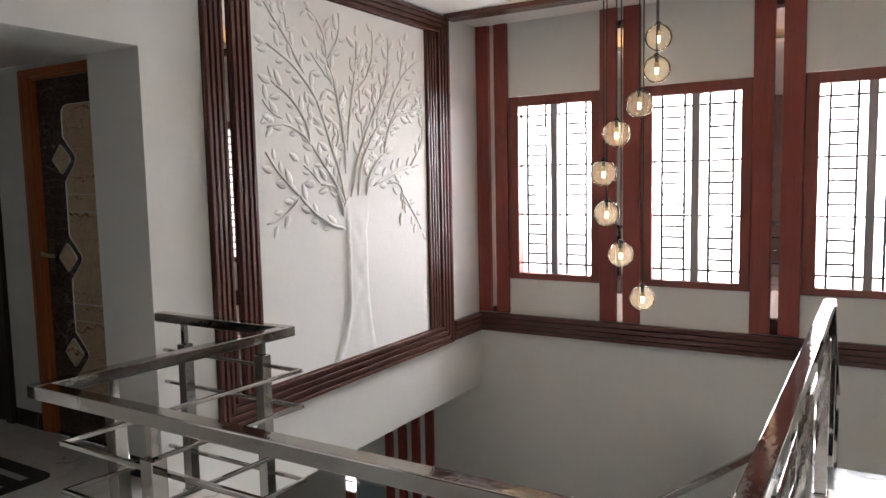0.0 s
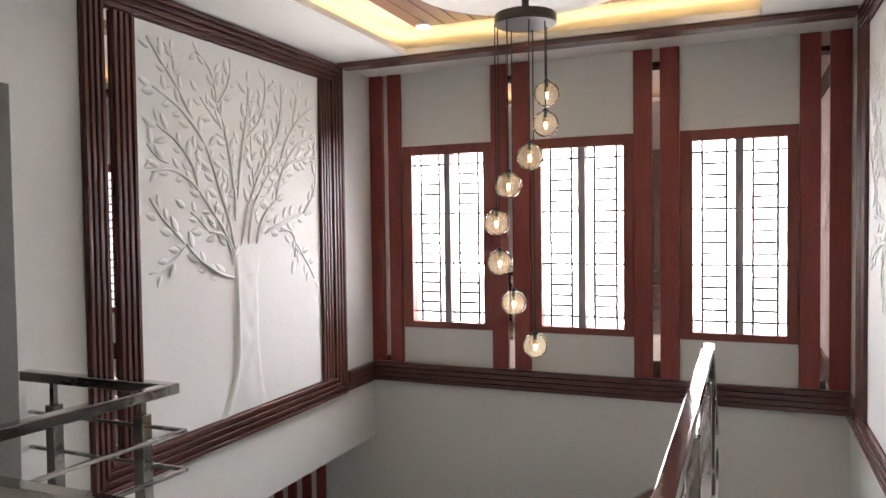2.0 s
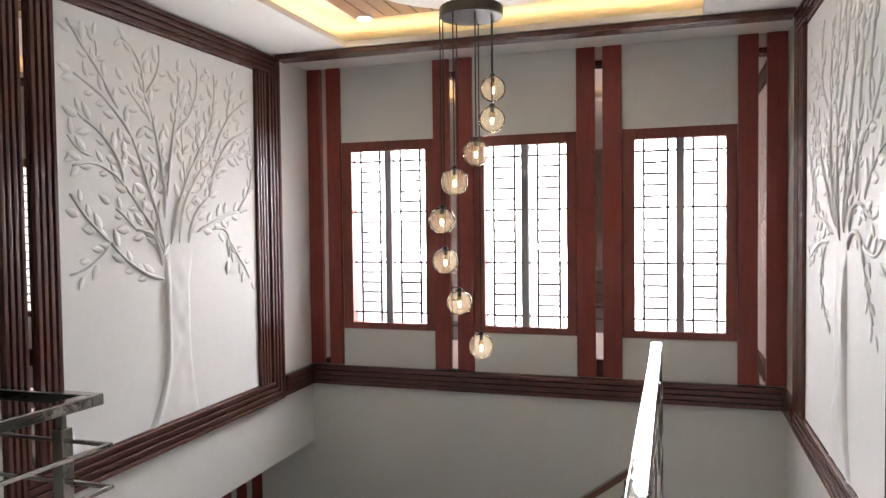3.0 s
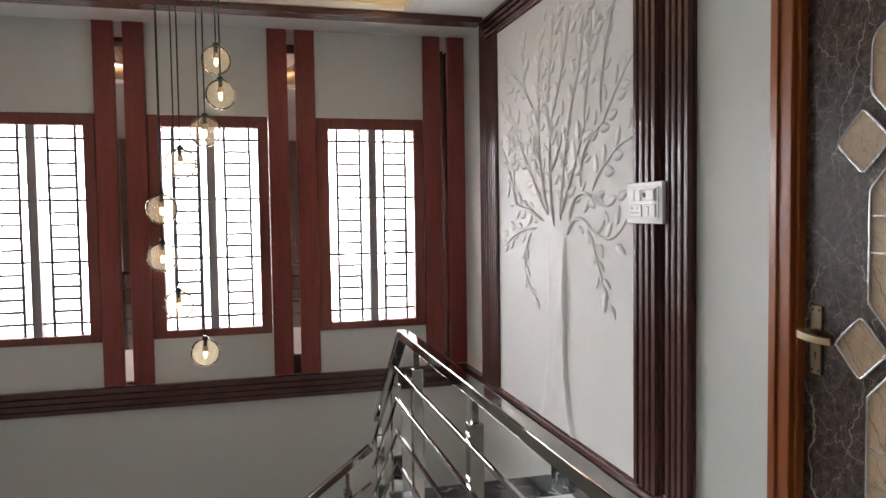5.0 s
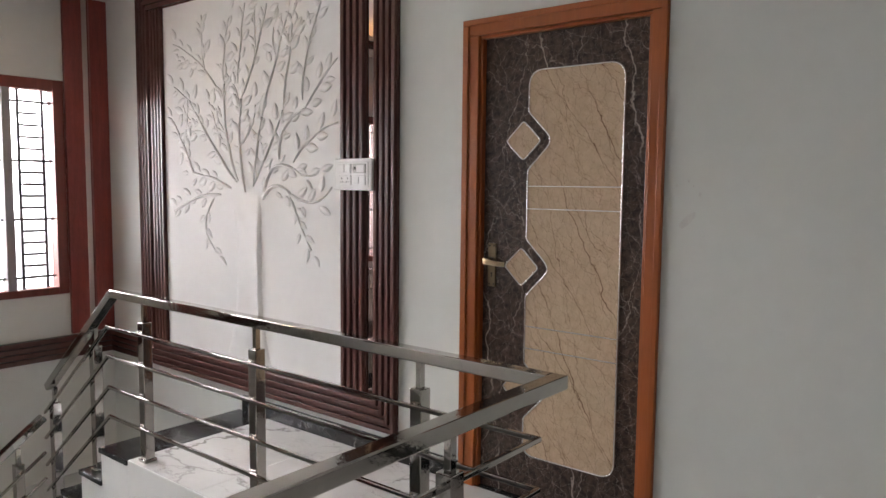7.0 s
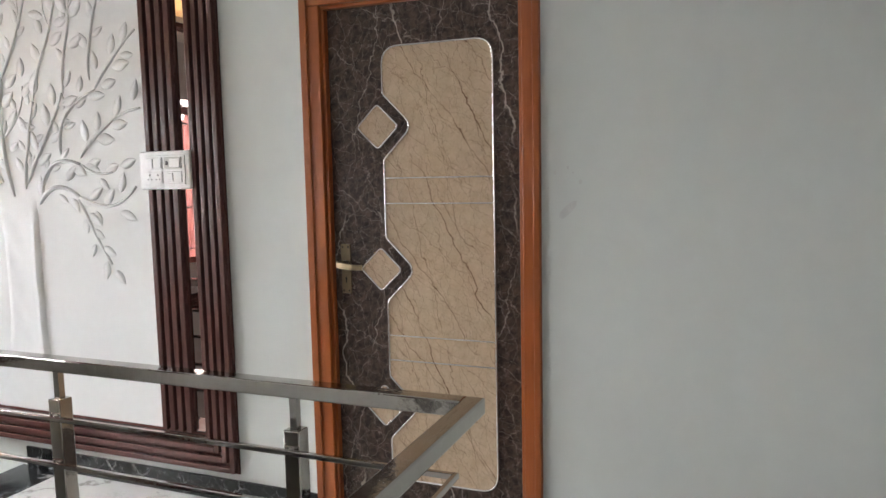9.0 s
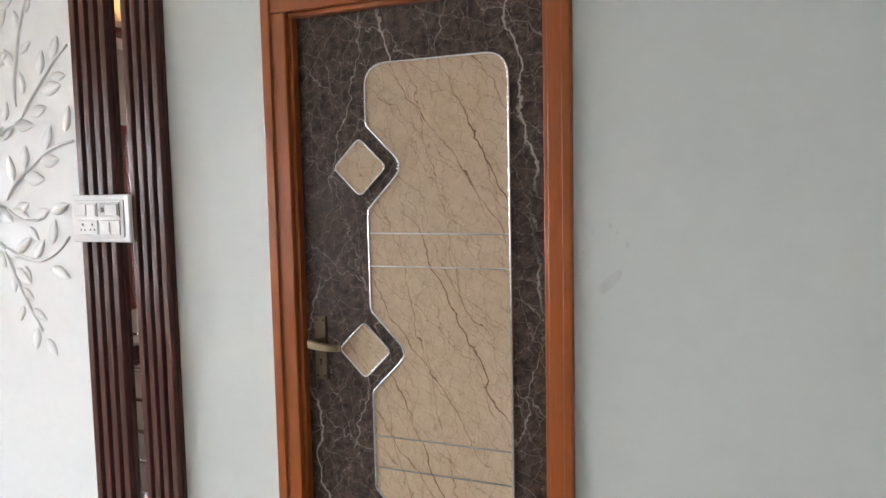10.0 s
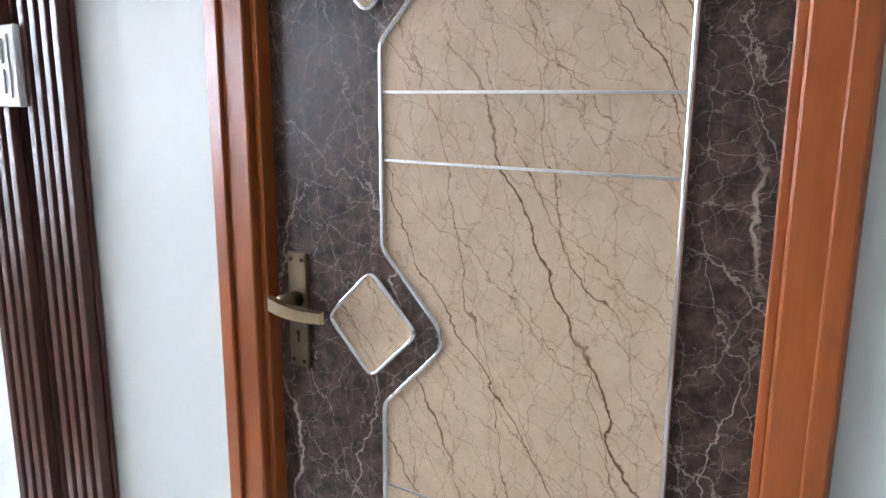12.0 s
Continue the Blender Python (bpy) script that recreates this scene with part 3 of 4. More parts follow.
        for a, c in zip(rings, rings[1:]):
            for k in range(6):
                bm.faces.new((a[k], a[k + 1], c[k + 1], c[k]))
        bm.faces.new(rings[-1]), bm.faces.new(rings[0][::-1])
        part("branch", bm, RELIEF, tree, "", True)
        start = 0.25 if length > 0.5 else 0.12
        step = 0.050
        count = int(length * (1 - start) / step)
        for k in range(count + 1):
            t = start + (1 - start) * (k + rnd.uniform(-0.3, 0.3)) / max(1, count)
            t = min(max(t, 0), 1)
            p = bow_point(b, t, wide, high)
            d = (bow_point(b, min(1, t + 0.03), wide, high) - bow_point(b, max(0, t - 0.03), wide, high))
            ang = math.atan2(d.y, d.x) + (1 if k % 2 else -1) * rnd.uniform(0.35, 0.95) + rnd.uniform(-0.15, 0.15)
            if t > 0.97:
                ang = math.atan2(d.y, d.x)
            off = Vector((math.cos(ang), math.sin(ang)))
            p = p + off * rnd.uniform(0.006, 0.05)
            size = rnd.uniform(0.07, 0.115)
            tip = p + off * size
            if 0.015 < p.x < wide - 0.015 and 0.015 < tip.x < wide - 0.015 and 0.02 < tip.y < high - 0.015:
                leaves.append((p, ang, size))
    for p, ang, size in leaves[:299]:
        lf = new("leaf", LEAF)
        o = place(p, 0)
        ex = place(p + Vector((math.cos(ang), math.sin(ang))), 0) - o
        ez = place(p, 1) - o
        ey = ez.cross(ex)
        m = Matrix((ex, ey, ez)).transposed().to_4x4()
        lf.parent = tree
        lf.matrix_parent_inverse = tree.matrix_world.inverted()
        lf.matrix_basis = Matrix.Translation(o) @ m @ Matrix.Diagonal((size, size * rnd.uniform(0.85, 1.15), size * 1.0, 1))


relief_tree("west", 0.845, 2.585, 3, WEST_LIMBS + WEST_SPRAYS, (0.345, 0.438, 0.615, 0.57, 0.455), (0.5, 0.78), 1.5)
relief_tree("east", 0.800, 2.495, 8, EAST_LIMBS + EAST_SPRAYS, (0.345, 0.402, 0.62, 0.545, 0.468), (0.5, 0.78), 1.3)

# the ledge moulding that runs round the window end, and the beam trim overhead
lm = thing("wall_moulding", -1.78, 0, FV0, "dark brown ribbed moulding along the wall under the windows", "moulding")
for i in range(4):
    z0 = 0.145 + i * 0.041
    proud = 0.030 + 0.006 * i
    box_part("rib", (LX + 0.002, -0.002, -proud - 0.012, -0.001, z0, z0 + 0.035), FLUTE, lm, bevel=0.006)
    box_part("rib", (LX + 0.001, LX + proud + 0.006, -0.499, -proud - 0.014, z0, z0 + 0.035), FLUTE, lm, bevel=0.006)
    box_part("rib", (-proud - 0.006, -0.001, -0.479, -proud - 0.014, z0, z0 + 0.035), FLUTE, lm, bevel=0.006)
bt = thing("ceiling_trim", -1.78, -0.57, CZ, "dark brown ribbed trim across the ceiling before the windows", "trim")
for i in range(3):
    y0 = -0.595 + i * 0.047
    box_part("rib", (LX + 0.04, -0.04, y0, y0 + 0.042, CZ - 0.040, CZ - 0.001), FLUTE, bt, bevel=0.004)

# ---- window wall ----
COLUMNS = [(-3.555, -3.272), (-2.488, -2.178), (-1.398, -1.080), (-0.310, -0.004)]
for c0, c1 in COLUMNS:
    co = thing("window_column", (c0 + c1) / 2, 0, 0.31, "red-brown wooden column with a mirror strip down its middle", "column", "columns between the windows")
    mid = (c0 + c1) / 2
    box_part("board", (c0, mid - 0.027, -0.032, -0.001, 0.31, CZ - 0.004), REDWOOD, co, bevel=0.002)
    box_part("board", (mid + 0.027, c1, -0.032, -0.001, 0.31, CZ - 0.004), REDWOOD, co, bevel=0.002)
    box_part("mirror", (mid - 0.026, mid + 0.026, -0.012, -0.001, 0.31, CZ - 0.004), MIRROR, co, "mirror strip", bevel=0.001)

structure(boxes("backdrop", [(-4.6, 0.9, 1.3, 1.32, -1.0, 4.0)], DAY), "bright white overcast sky outside", "sky")
for k, (wx0, wx1) in enumerate(WINDOWS):
    w = structure(thing("window_%d" % (k + 1), (wx0 + wx1) / 2, 0.03, 0.60, "tall red-brown framed window with dark ladder grilles", "window", "tall windows"), "", "")
    x0, x1, x2, x3 = wx0 + 0.088, wx0 + 0.368, wx0 + 0.424, wx1 - 0.075
    for s in ((wx0 + 0.003, x0, -0.012, 0.09, 0.603, 2.092), (x1, x2, -0.008, 0.09, 0.655, 2.015), (x3, wx1 - 0.003, -0.012, 0.09, 0.603, 2.092),
              (x0, x3, -0.012, 0.09, 0.603, 0.655), (x0, x3, -0.012, 0.09, 2.015, 2.092)):
        box_part("window_frame", s, MULLION if s[0] == x1 else REDFRAME, w, "grey middle post" if s[0] == x1 else "", bevel=0.004)
    for p0, p1 in ((x0, x1), (x2, x3)):
        pane = box_part("pane", (p0, p1, 0.060, 0.064, 0.655, 2.015), PANE, w)
        pane.visible_shadow = False
        gr = new("grille")
        gr.parent = w
        gr.matrix_parent_inverse = w.matrix_world.inverted()
        va, vb = p0 + 0.22 * (p1 - p0), p0 + 0.80 * (p1 - p0)
        for v in (va, vb):
            box_part("grille_bar", (v - 0.0090, v + 0.0090, 0.036, 0.046, 0.655, 2.015), GRILLE, gr)
        for j in range(1, 17):
            z = 2.015 - j * 1.36 / 17
            a, b = (p0, p1) if j in (1, 6, 11, 16) else (va, vb)
            box_part("grille_rung", (a, b, 0.030, 0.0358, z - 0.0081, z + 0.0081), GRILLE, gr)


# ---- pendant lamp ----
pl = thing("pendant_lamp", LAMP[0], LAMP[1], 2.80, "cluster of eight amber glass globes hung from a dark round plate", "pendant lamp")
bm = bmesh.new()
tube(bm, (LAMP[0], LAMP[1], 2.545), (LAMP[0], LAMP[1], 2.60), 0.172, 48)
bmesh.ops.bevel(bm, geom=[e for e in bm.edges if abs(e.verts[0].co.z - e.verts[1].co.z) < 1e-5], offset=0.006, segments=2, affect="EDGES")
part("plate", bm, LAMPMETAL, pl, "dark metal ceiling plate")
bm = bmesh.new()
tube(bm, (LAMP[0], LAMP[1], 2.60), (LAMP[0], LAMP[1], 2.80), 0.02, 16)
part("stem", bm, LAMPMETAL, pl)
GLOBE_Z = [2.171, 1.989, 1.808, 1.657, 1.454, 1.229, 0.993, 0.744]
GLOBE_AT = [(-1.674, -1.448), (-1.653, -1.560), (-1.724, -1.630), (-1.832, -1.674), (-1.924, -1.607), (-1.938, -1.511), (-1.879, -1.441), (-1.766, -1.400)]
GR = 0.071
for (gx, gy), gz in zip(GLOBE_AT, GLOBE_Z):
    bm = bmesh.new()
    bmesh.ops.create_uvsphere(bm, u_segments=32, v_segments=20, radius=GR, matrix=Matrix.Translation((gx, gy, gz)))
    globe = part("globe", bm, AMBER, pl, "clear amber glass globe", True)
    bm = bmesh.new()
    tube(bm, (gx, gy, gz + 0.028), (gx, gy, gz + GR + 0.014), 0.010, 16)
    tube(bm, (gx, gy, gz + GR - 0.002), (gx, gy, gz + GR + 0.007), 0.016, 20)
    part("socket", bm, LAMPMETAL, globe)
    bm = bmesh.new()
    tube(bm, (gx, gy, gz + 0.008), (gx, gy, gz + 0.034), 0.0145, 16)
    part("bulb_cap", bm, BULBCAP, globe, "brass bulb cap")
    bm = bmesh.new()
    tube(bm, (gx, gy, gz - 0.014), (gx, gy, gz + 0.0075), 0.0095, 14, 0.007)
    tube(bm, (gx, gy, gz - 0.026), (gx, gy, gz - 0.0142), 0.005, 14, 0.0093)
    part("bulb", bm, FILAMENT, globe, "glowing warm filament bulb", True)
    bm = bmesh.new()
    tube(bm, (gx, gy, gz + GR + 0.018), (gx, gy, 2.545), 0.0035, 8)
    part("cable", bm, CABLE, pl)


# ---- floor of the upper storey ----
FLOOR = [(-6.2, -2.65, -7.6, -3.29), (-2.65, 0.0, -7.6, -4.20), (-0.87, 0.0, -4.20, -1.85), (-6.2, LX - 0.39, -3.29, -3.10), (LX, -2.65, -3.29, -3.21)]
floor = structure(boxes("floor", [(a, b, c, d, -0.12, -0.010) for a, b, c, d in FLOOR], PAINT), "upper storey floor slab under white marble tiles", "floor")
structure(boxes("slab_edge", [(-2.65, -0.87, -4.20, -4.185, -0.34, -0.001), (-2.65, -2.635, -4.185, -3.21, -0.34, -0.001), (LX, -2.635, -3.21, -3.195, -0.34, -0.001),
                              (-0.876, -0.8705, -4.185, -1.851, -0.23, -0.001)], PAINT), "white painted edge of the floor slab", "floor edge")

# ---- black skirting ----
for name, spec in (("skirting", (-0.014, -0.001, -3.282, -1.605, 0, 0.10)), ("skirting", (-0.014, -0.001, -7.6, -4.240, 0, 0.105)),
                   ("skirting", (-5.135, -4.852, -3.114, -3.101, 0, 0.10)), ("skirting", (-6.199, -6.186, -7.5, -3.115, 0, 0.10)),
                   ("skirting", (LX - 0.39, LX - 0.001, -3.284, -3.271, 0, 0.10))):
    structure(boxes(name, [spec], GRANITE, 0.002), "black granite skirting with white flecks", "skirting")


# ---- doors ----
def rounded(points, radius, seg=5):
    """The outline with its corners rounded; radius may be one number or one per corner."""
    out, n = [], len(points)
    for i, p in enumerate(points):
        p = Vector(p)
        r = radius[i] if isinstance(radius, (list, tuple)) else radius
        a, b = (Vector(points[i - 1]) - p), (Vector(points[(i + 1) % n]) - p)
        r = min(r, a.length * 0.45, b.length * 0.45)
        if r < 1e-5:
            out.append(p)
            continue
        pa, pb = p + a.normalized() * r, p + b.normalized() * r
        for k in range(seg + 1):
            t = k / seg
            out.append(pa * (1 - t) ** 2 + p * 2 * t * (1 - t) + pb * t * t)
    return out


def plate(bm, outline, put, w0, w1):
    """A flat prism from an outline in (across, up), from depth w0 to w1."""
    lo, hi = [bm.verts.new(put(p.x, p.y, w0)) for p in outline], [bm.verts.new(put(p.x, p.y, w1)) for p in outline]
    bm.faces.new(hi)
    for i in range(len(outline)):
        j = (i + 1) % len(outline)
        bm.faces.new((lo[i], lo[j], hi[j], hi[i]))


def rim(bm, outline, put, width, w0, w1):
    """A strip that follows an outline, raised from w0 to w1 with a rounded top."""
    n = len(outline)
    rows = []
    for i, p in enumerate(outline):
        d = (outline[(i + 1) % n] - outline[i - 1])
        s = Vector((-d.y, d.x)).normalized() * width / 2
        rows.append([bm.verts.new(put(q.x, q.y, w)) for q, w in ((p - s, w0), (p - s * 0.6, w1), (p + s * 0.6, w1), (p + s, w0))])
    for i in range(n):
        a, b = rows[i], rows[(i + 1) % n]
        for k in range(3):
            bm.faces.new((a[k], a[k + 1], b[k + 1], b[k]))


def door(name, put, label, H=2.10, FT=0.046):
    """A framed door 0.91 wide: dark stone laminate with a notched pale panel. put: (across from the latch side, up, out of the wall)."""
    root = put(0.455, 0, 0)
    d = structure(thing(name, root.x, root.y, root.z, label, "door"), "", "")

    def piece(pname, s, material, label="", bevel=0.0, parent=None):
        a, b = put(s[0], s[2], s[4]), put(s[1], s[3], s[5])
        return box_part(pname, (a.x, b.x, a.y, b.y, a.z, b.z), material, parent or d, label, bevel)

    W, F = 0.934, 0.068
    for u0, u1, inner in ((-0.018, F, F), (W - F, W - 0.002, W - F)):
        piece("door_frame", (u0, u1, 0, H - FT, -0.10, 0.011), ORANGE, bevel=0.004)
    piece("door_frame", (-0.018, W - 0.002, H - FT, H - 0.002, -0.10, 0.011), ORANGE, bevel=0.004)
    # raised outer bead and inner step of the frame
    for s in ((-0.016, 0.016, 0, H - 0.03, 0.0115, 0.0185), (W - 0.028, W - 0.004, 0, H - 0.03, 0.0115, 0.0185), (-0.016, W - 0.004, H - 0.0295, H - 0.004, 0.0115, 0.0185),
              (F + 0.0005, F + 0.014, 0, H - FT - 0.015, -0.10, -0.004), (W - F - 0.014, W - F - 0.0005, 0, H - FT - 0.015, -0.10, -0.004),
              (F + 0.0005, W - F - 0.0005, H - FT - 0.0145, H - FT - 0.0005, -0.10, -0.004)):
        piece("frame_bead", s, ORANGE, bevel=0.003)
    leaf = piece("door_leaf", (F + 0.003, W - F - 0.003, 0.006, H - FT - 0.003, -0.060, -0.030), DOORDARK, "dark brown marble-look leaf", 0.002)
    z0 = -0.030
    left, right, lo, hi = 0.312, 0.751, 0.203, 1.888
    outline = [(left, lo), (left, 0.370)]
    radii = [0.06, 0.012]
    for c in (0.498, 1.043, 1.591):
        if c > 0.51:
            outline.append((left, c - 0.124)), radii.append(0.012)
        outline.append((left + 0.122, c)), radii.append(0.045)
        outline.append((left, c + 0.122)), radii.append(0.012)
    outline += [(left, hi), (right, hi), (right, lo)]
    radii += [0.07, 0.07, 0.07]
    shape = rounded(outline, radii, 7)
    bm = bmesh.new()
    plate(bm, shape, put, z0 - 0.001, z0 + 0.0025)
    part("panel", bm, DOORBEIGE, leaf, "beige marble-look panel with brown veins")
    bm = bmesh.new()
    rim(bm, shape, put, 0.0075, z0, z0 + 0.0075)
    part("panel_trim", bm, CHROME, leaf, "thin silver trim", True)
    for z in (1.396, 1.299, 0.784, 0.686):
        piece("inlay_strip", (left + 0.004, right - 0.004, z - 0.0028, z + 0.0028, z0, z0 + 0.0045), CHROME, "thin silver strip", 0.001, leaf)
    for c in (0.498, 1.043, 1.591):
        dia = rounded([(0.287, c - 0.085), (0.287 - 0.088, c), (0.287, c + 0.086), (0.287 + 0.088, c)], 0.017, 5)
        bm = bmesh.new()
        plate(bm, dia, put, z0 - 0.001, z0 + 0.003)
        dm = part("diamond", bm, DOORBEIGE, leaf, "small beige diamond")
        bm = bmesh.new()
        rim(bm, dia, put, 0.0065, z0, z0 + 0.008)
        part("diamond_trim", bm, CHROME, leaf, "thin silver trim", True)
    # latch plate, lever, keyhole, screws
    pu0, pu1 = 0.112, 0.154
    hp = piece("lock_plate", (pu0, pu1, 0.942, 1.140, z0, z0 + 0.008), BRASS, "antique brass lock plate", 0.0025)
    bm = bmesh.new()
    tube(bm, put(0.133, 1.062, z0 + 0.007), put(0.133, 1.062, z0 + 0.046), 0.013, 20)
    tagged(part("spindle", bm, BRASS, hp, "", True), "")
    bm = bmesh.new()
    rows = []
    for i in range(13):
        t = i / 12
        u, w, v = 0.119 + 0.104 * t, z0 + 0.046 + 0.014 * math.sin(math.pi * (0.25 + 0.75 * t)), 1.062 - 0.010 * math.sin(math.pi * t * 0.5)
        hgt, th = 0.0135 - 0.003 * t, 0.0045
        rows.append([bm.verts.new(put(u, v + a * hgt, w + b * th)) for a, b in ((-1, -1), (-0.8, 1), (0.8, 1), (1, -1))])
    for a, b in zip(rows, rows[1:]):
        for k in range(4):
            bm.faces.new((a[k], a[(k + 1) % 4], b[(k + 1) % 4], b[k]))
    bm.faces.new(rows[0]), bm.faces.new(rows[-1])
    part("lever", bm, BRASS_LIGHT, hp, "curved satin brass lever")
    for u, v in ((0.121, 1.128), (0.145, 1.128), (0.121, 0.954), (0.145, 0.954)):
        bm = bmesh.new()
        tube(bm, put(u, v, z0 + 0.0078), put(u, v, z0 + 0.0092), 0.0035, 12)
        part("screw", bm, DARK, hp)
    bm = bmesh.new()
    tube(bm, put(0.133, 1.003, z0 + 0.0078), put(0.133, 1.003, z0 + 0.0090), 0.0042, 14)
    a, b = put(0.131, 0.986, z0 + 0.0078), put(0.135, 1.003, z0 + 0.0088)
    box(bm, a.x, b.x, a.y, b.y, a.z, b.z)
    part("keyhole", bm, DARK, hp)
    piece("threshold", (F, W - F, 0.0, 0.004, -0.10, -0.0), GRANITE, "black granite threshold")
    return d


door("door_1", lambda u, v, w: Vector((-w, -3.302 - u, v)), "closed dark brown marble-look door with a beige notched panel in an orange wood frame", 2.132, 0.074)
door("door_2", lambda u, v, w: Vector((-4.822 + u, -3.1 - w, v)), "closed dark marble-look door with a beige panel in the shaded lobby")
dd = structure(thing("door_3", -5.6, -3.1, 0, "plain dark brown wooden door in the lobby", "door"), "", "")
box_part("door_leaf", (-6.05, -5.205, -3.125, -3.101, 0.004, 2.04), DARKWOOD, dd, bevel=0.003)
box_part("door_frame", (-5.204, -5.137, -3.135, -3.101, 0.0, 2.10), DARKWOOD, dd, bevel=0.003)
box_part("door_frame", (-6.05, -5.205, -3.135, -3.101, 2.041, 2.10), DARKWOOD, dd, bevel=0.003)

# ---- switch board on the frame ----
sb = thing("switch_board", -0.036, -2.61, 1.36, "white plastic switch and socket board fixed over the fluted frame", "switch board")
SY0, SY1, SZ0, SZ1 = -2.752, -2.485, 1.366, 1.528
box_part("base", (-0.052, -0.036, SY0, SY1, SZ0, SZ1), PLASTIC, sb, "white plastic plate", 0.005)
box_part("bezel", (-0.056, -0.0522, SY0 + 0.022, SY1 - 0.022, SZ0 + 0.018, SZ1 - 0.018), PLASTIC, sb, "", 0.0018)
ym, zm = (SY0 + SY1) / 2, (SZ0 + SZ1) / 2
cells = [(ym + 0.006, ym + 0.096, zm + 0.006, zm + 0.054), (ym - 0.096, ym - 0.006, zm + 0.006, zm + 0.054),
         (ym + 0.006, ym + 0.096, zm - 0.054, zm - 0.006), (ym - 0.096, ym - 0.006, zm - 0.054, zm - 0.006)]
for i, (a, b, c, d) in enumerate(cells):
    mod = box_part("module", (-0.0605, -0.0562, a, b, c, d), PLASTIC if i != 1 else PLASTIC_GREY, sb, "", 0.0015)
    if i == 2:
        for oy in (-0.022, 0.022):
            for hy, hz, r in ((0, 0.010, 0.0042), (-0.009, -0.008, 0.0032), (0.009, -0.008, 0.0032)):
                bm = bmesh.new()
                tube(bm, (-0.0612, (a + b) / 2 + oy + hy, (c + d) / 2 + hz), (-0.0606, (a + b) / 2 + oy + hy, (c + d) / 2 + hz), r, 12)
                part("socket_hole", bm, DARK, mod)
    elif i == 0:
        for k in range(2):
            w = (b - a) / 2
            box_part("rocker", (-0.064, -0.0607, a + k * w + 0.003, a + (k + 1) * w - 0.003, c + 0.005, d - 0.005), PLASTIC, mod, "", 0.001)
    elif i == 1:
        box_part("rocker", (-0.064, -0.0607, a + 0.006, b - 0.030, c + 0.006, d - 0.006), PLASTIC, mod, "", 0.001)
        bm = bmesh.new()
        tube(bm, (-0.071, b - 0.014, (c + d) / 2), (-0.0606, b - 0.014, (c + d) / 2), 0.007, 20, 0.009)
        part("indicator", bm, PLASTIC_GREY, mod, "small dark indicator")
    else:
        box_part("rocker", (-0.064, -0.0607, b - 0.046, b - 0.012, c + 0.008, d - 0.008), PLASTIC, mod, "", 0.001)

# patch of smeared filler on the plaster
bm = bmesh.new()
ring = []
for k in range(18):
    t = k / 18 * 2 * math.pi
    r = 1 + 0.25 * noise.noise((math.cos(t) * 2, math.sin(t) * 2, 5))
    c, s = math.cos(t) * 0.042 * r, math.sin(t) * 0.014 * r
    ring.append(bm.verts.new((-0.0012, -4.328 + (c * 0.72 - s * 0.7) * -1, 1.276 + c * 0.7 + s * 0.72)))
bm.faces.new(ring)
tagged(link("wall_smudge", bm, SMUDGE), "small grey smear of filler on the painted wall", "smudge")

for oy, oz, r in ((-0.043, 0.096, 0.008), (0.045, 0.128, 0.007), (0.0, 0.145, 0.006), (-0.018, 0.127, 0.004), (0.07, 0.075, 0.004)):
    bm = bmesh.new()
    bm.faces.new([bm.verts.new((-0.0012, -4.328 + oy + r * 0.7 * math.cos(k * math.pi / 7), 1.276 + oz + r * math.sin(k * math.pi / 7))) for k in range(14)])
    tagged(link("wall_smudge", bm, SMUDGE), "tiny grey spot of filler on the painted wall", "smudge", "filler spots")

# ---- stairs ----
st = thing("staircase", -0.43, -0.9, GZ, "white staircase with black granite treads turning down along the wall", "staircase")
RISE, GO = 0.18, 0.235
box_part("tread", (-0.885, -0.001, -1.85, -1.56, -0.028, -0.001), TREAD, st, "black granite tread", 0.003)
# stepped flank with its sloping soffit
bm = bmesh.new()
flank = [(-1.849, -0.255), (-1.849, -0.029), (-1.575, -0.029)]
for i in range(1, 4):
    flank += [(-1.575 + (i - 1) * GO, -0.029 - i * RISE), (-1.575 + i * GO, -0.029 - i * RISE)]
flank = [Vector(p) for p in flank[:-1] + [(-0.875, -0.569), (-0.875, -0.92), (-0.985, -0.92)]]
for x in (-0.876, -0.002):
    bm.faces.new([bm.verts.new((x, p.x, p.y)) for p in flank])
bm.verts.ensure_lookup_table()
for i in range(len(flank)):
    j = (i + 1) % len(flank)
    bm.faces.new((bm.verts[i], bm.verts[j], bm.verts[len(flank) + j], bm.verts[len(flank) + i]))
part("flank", bm, PAINT, st, "white plastered flank")
for i in range(1, 4):
    y0 = -1.56 + (i - 1) * GO
    z = -i * RISE
    last = y0 + GO
    box_part("tread", (-0.885, -0.001, y0 - 0.018, last, z - 0.028, z), TREAD, st, "black granite tread", 0.003)
LZ = -4 * RISE
box_part("landing_slab", (-0.885, -0.001, -0.873, -0.001, LZ - 0.20, LZ), MARBLE, st, "white marble landing")
for i in range(1, 13):
    x1 = -0.885 - (i - 1) * 0.25
    z = LZ - i * RISE
    box_part("tread", (x1 - 0.25, x1 + 0.018, -0.885, -0.001, z - 0.028, z), TREAD, st, "black granite tread", 0.003)
    box_part("riser", (x1 - 0.23, x1 + 0.0195, -0.87, -0.001, z - 0.30, z - 0.029), PAINT, st)


# ---- steel railings ----
RZ = 0.842
BARS = (0.65, 0.495, 0.33, 0.175)


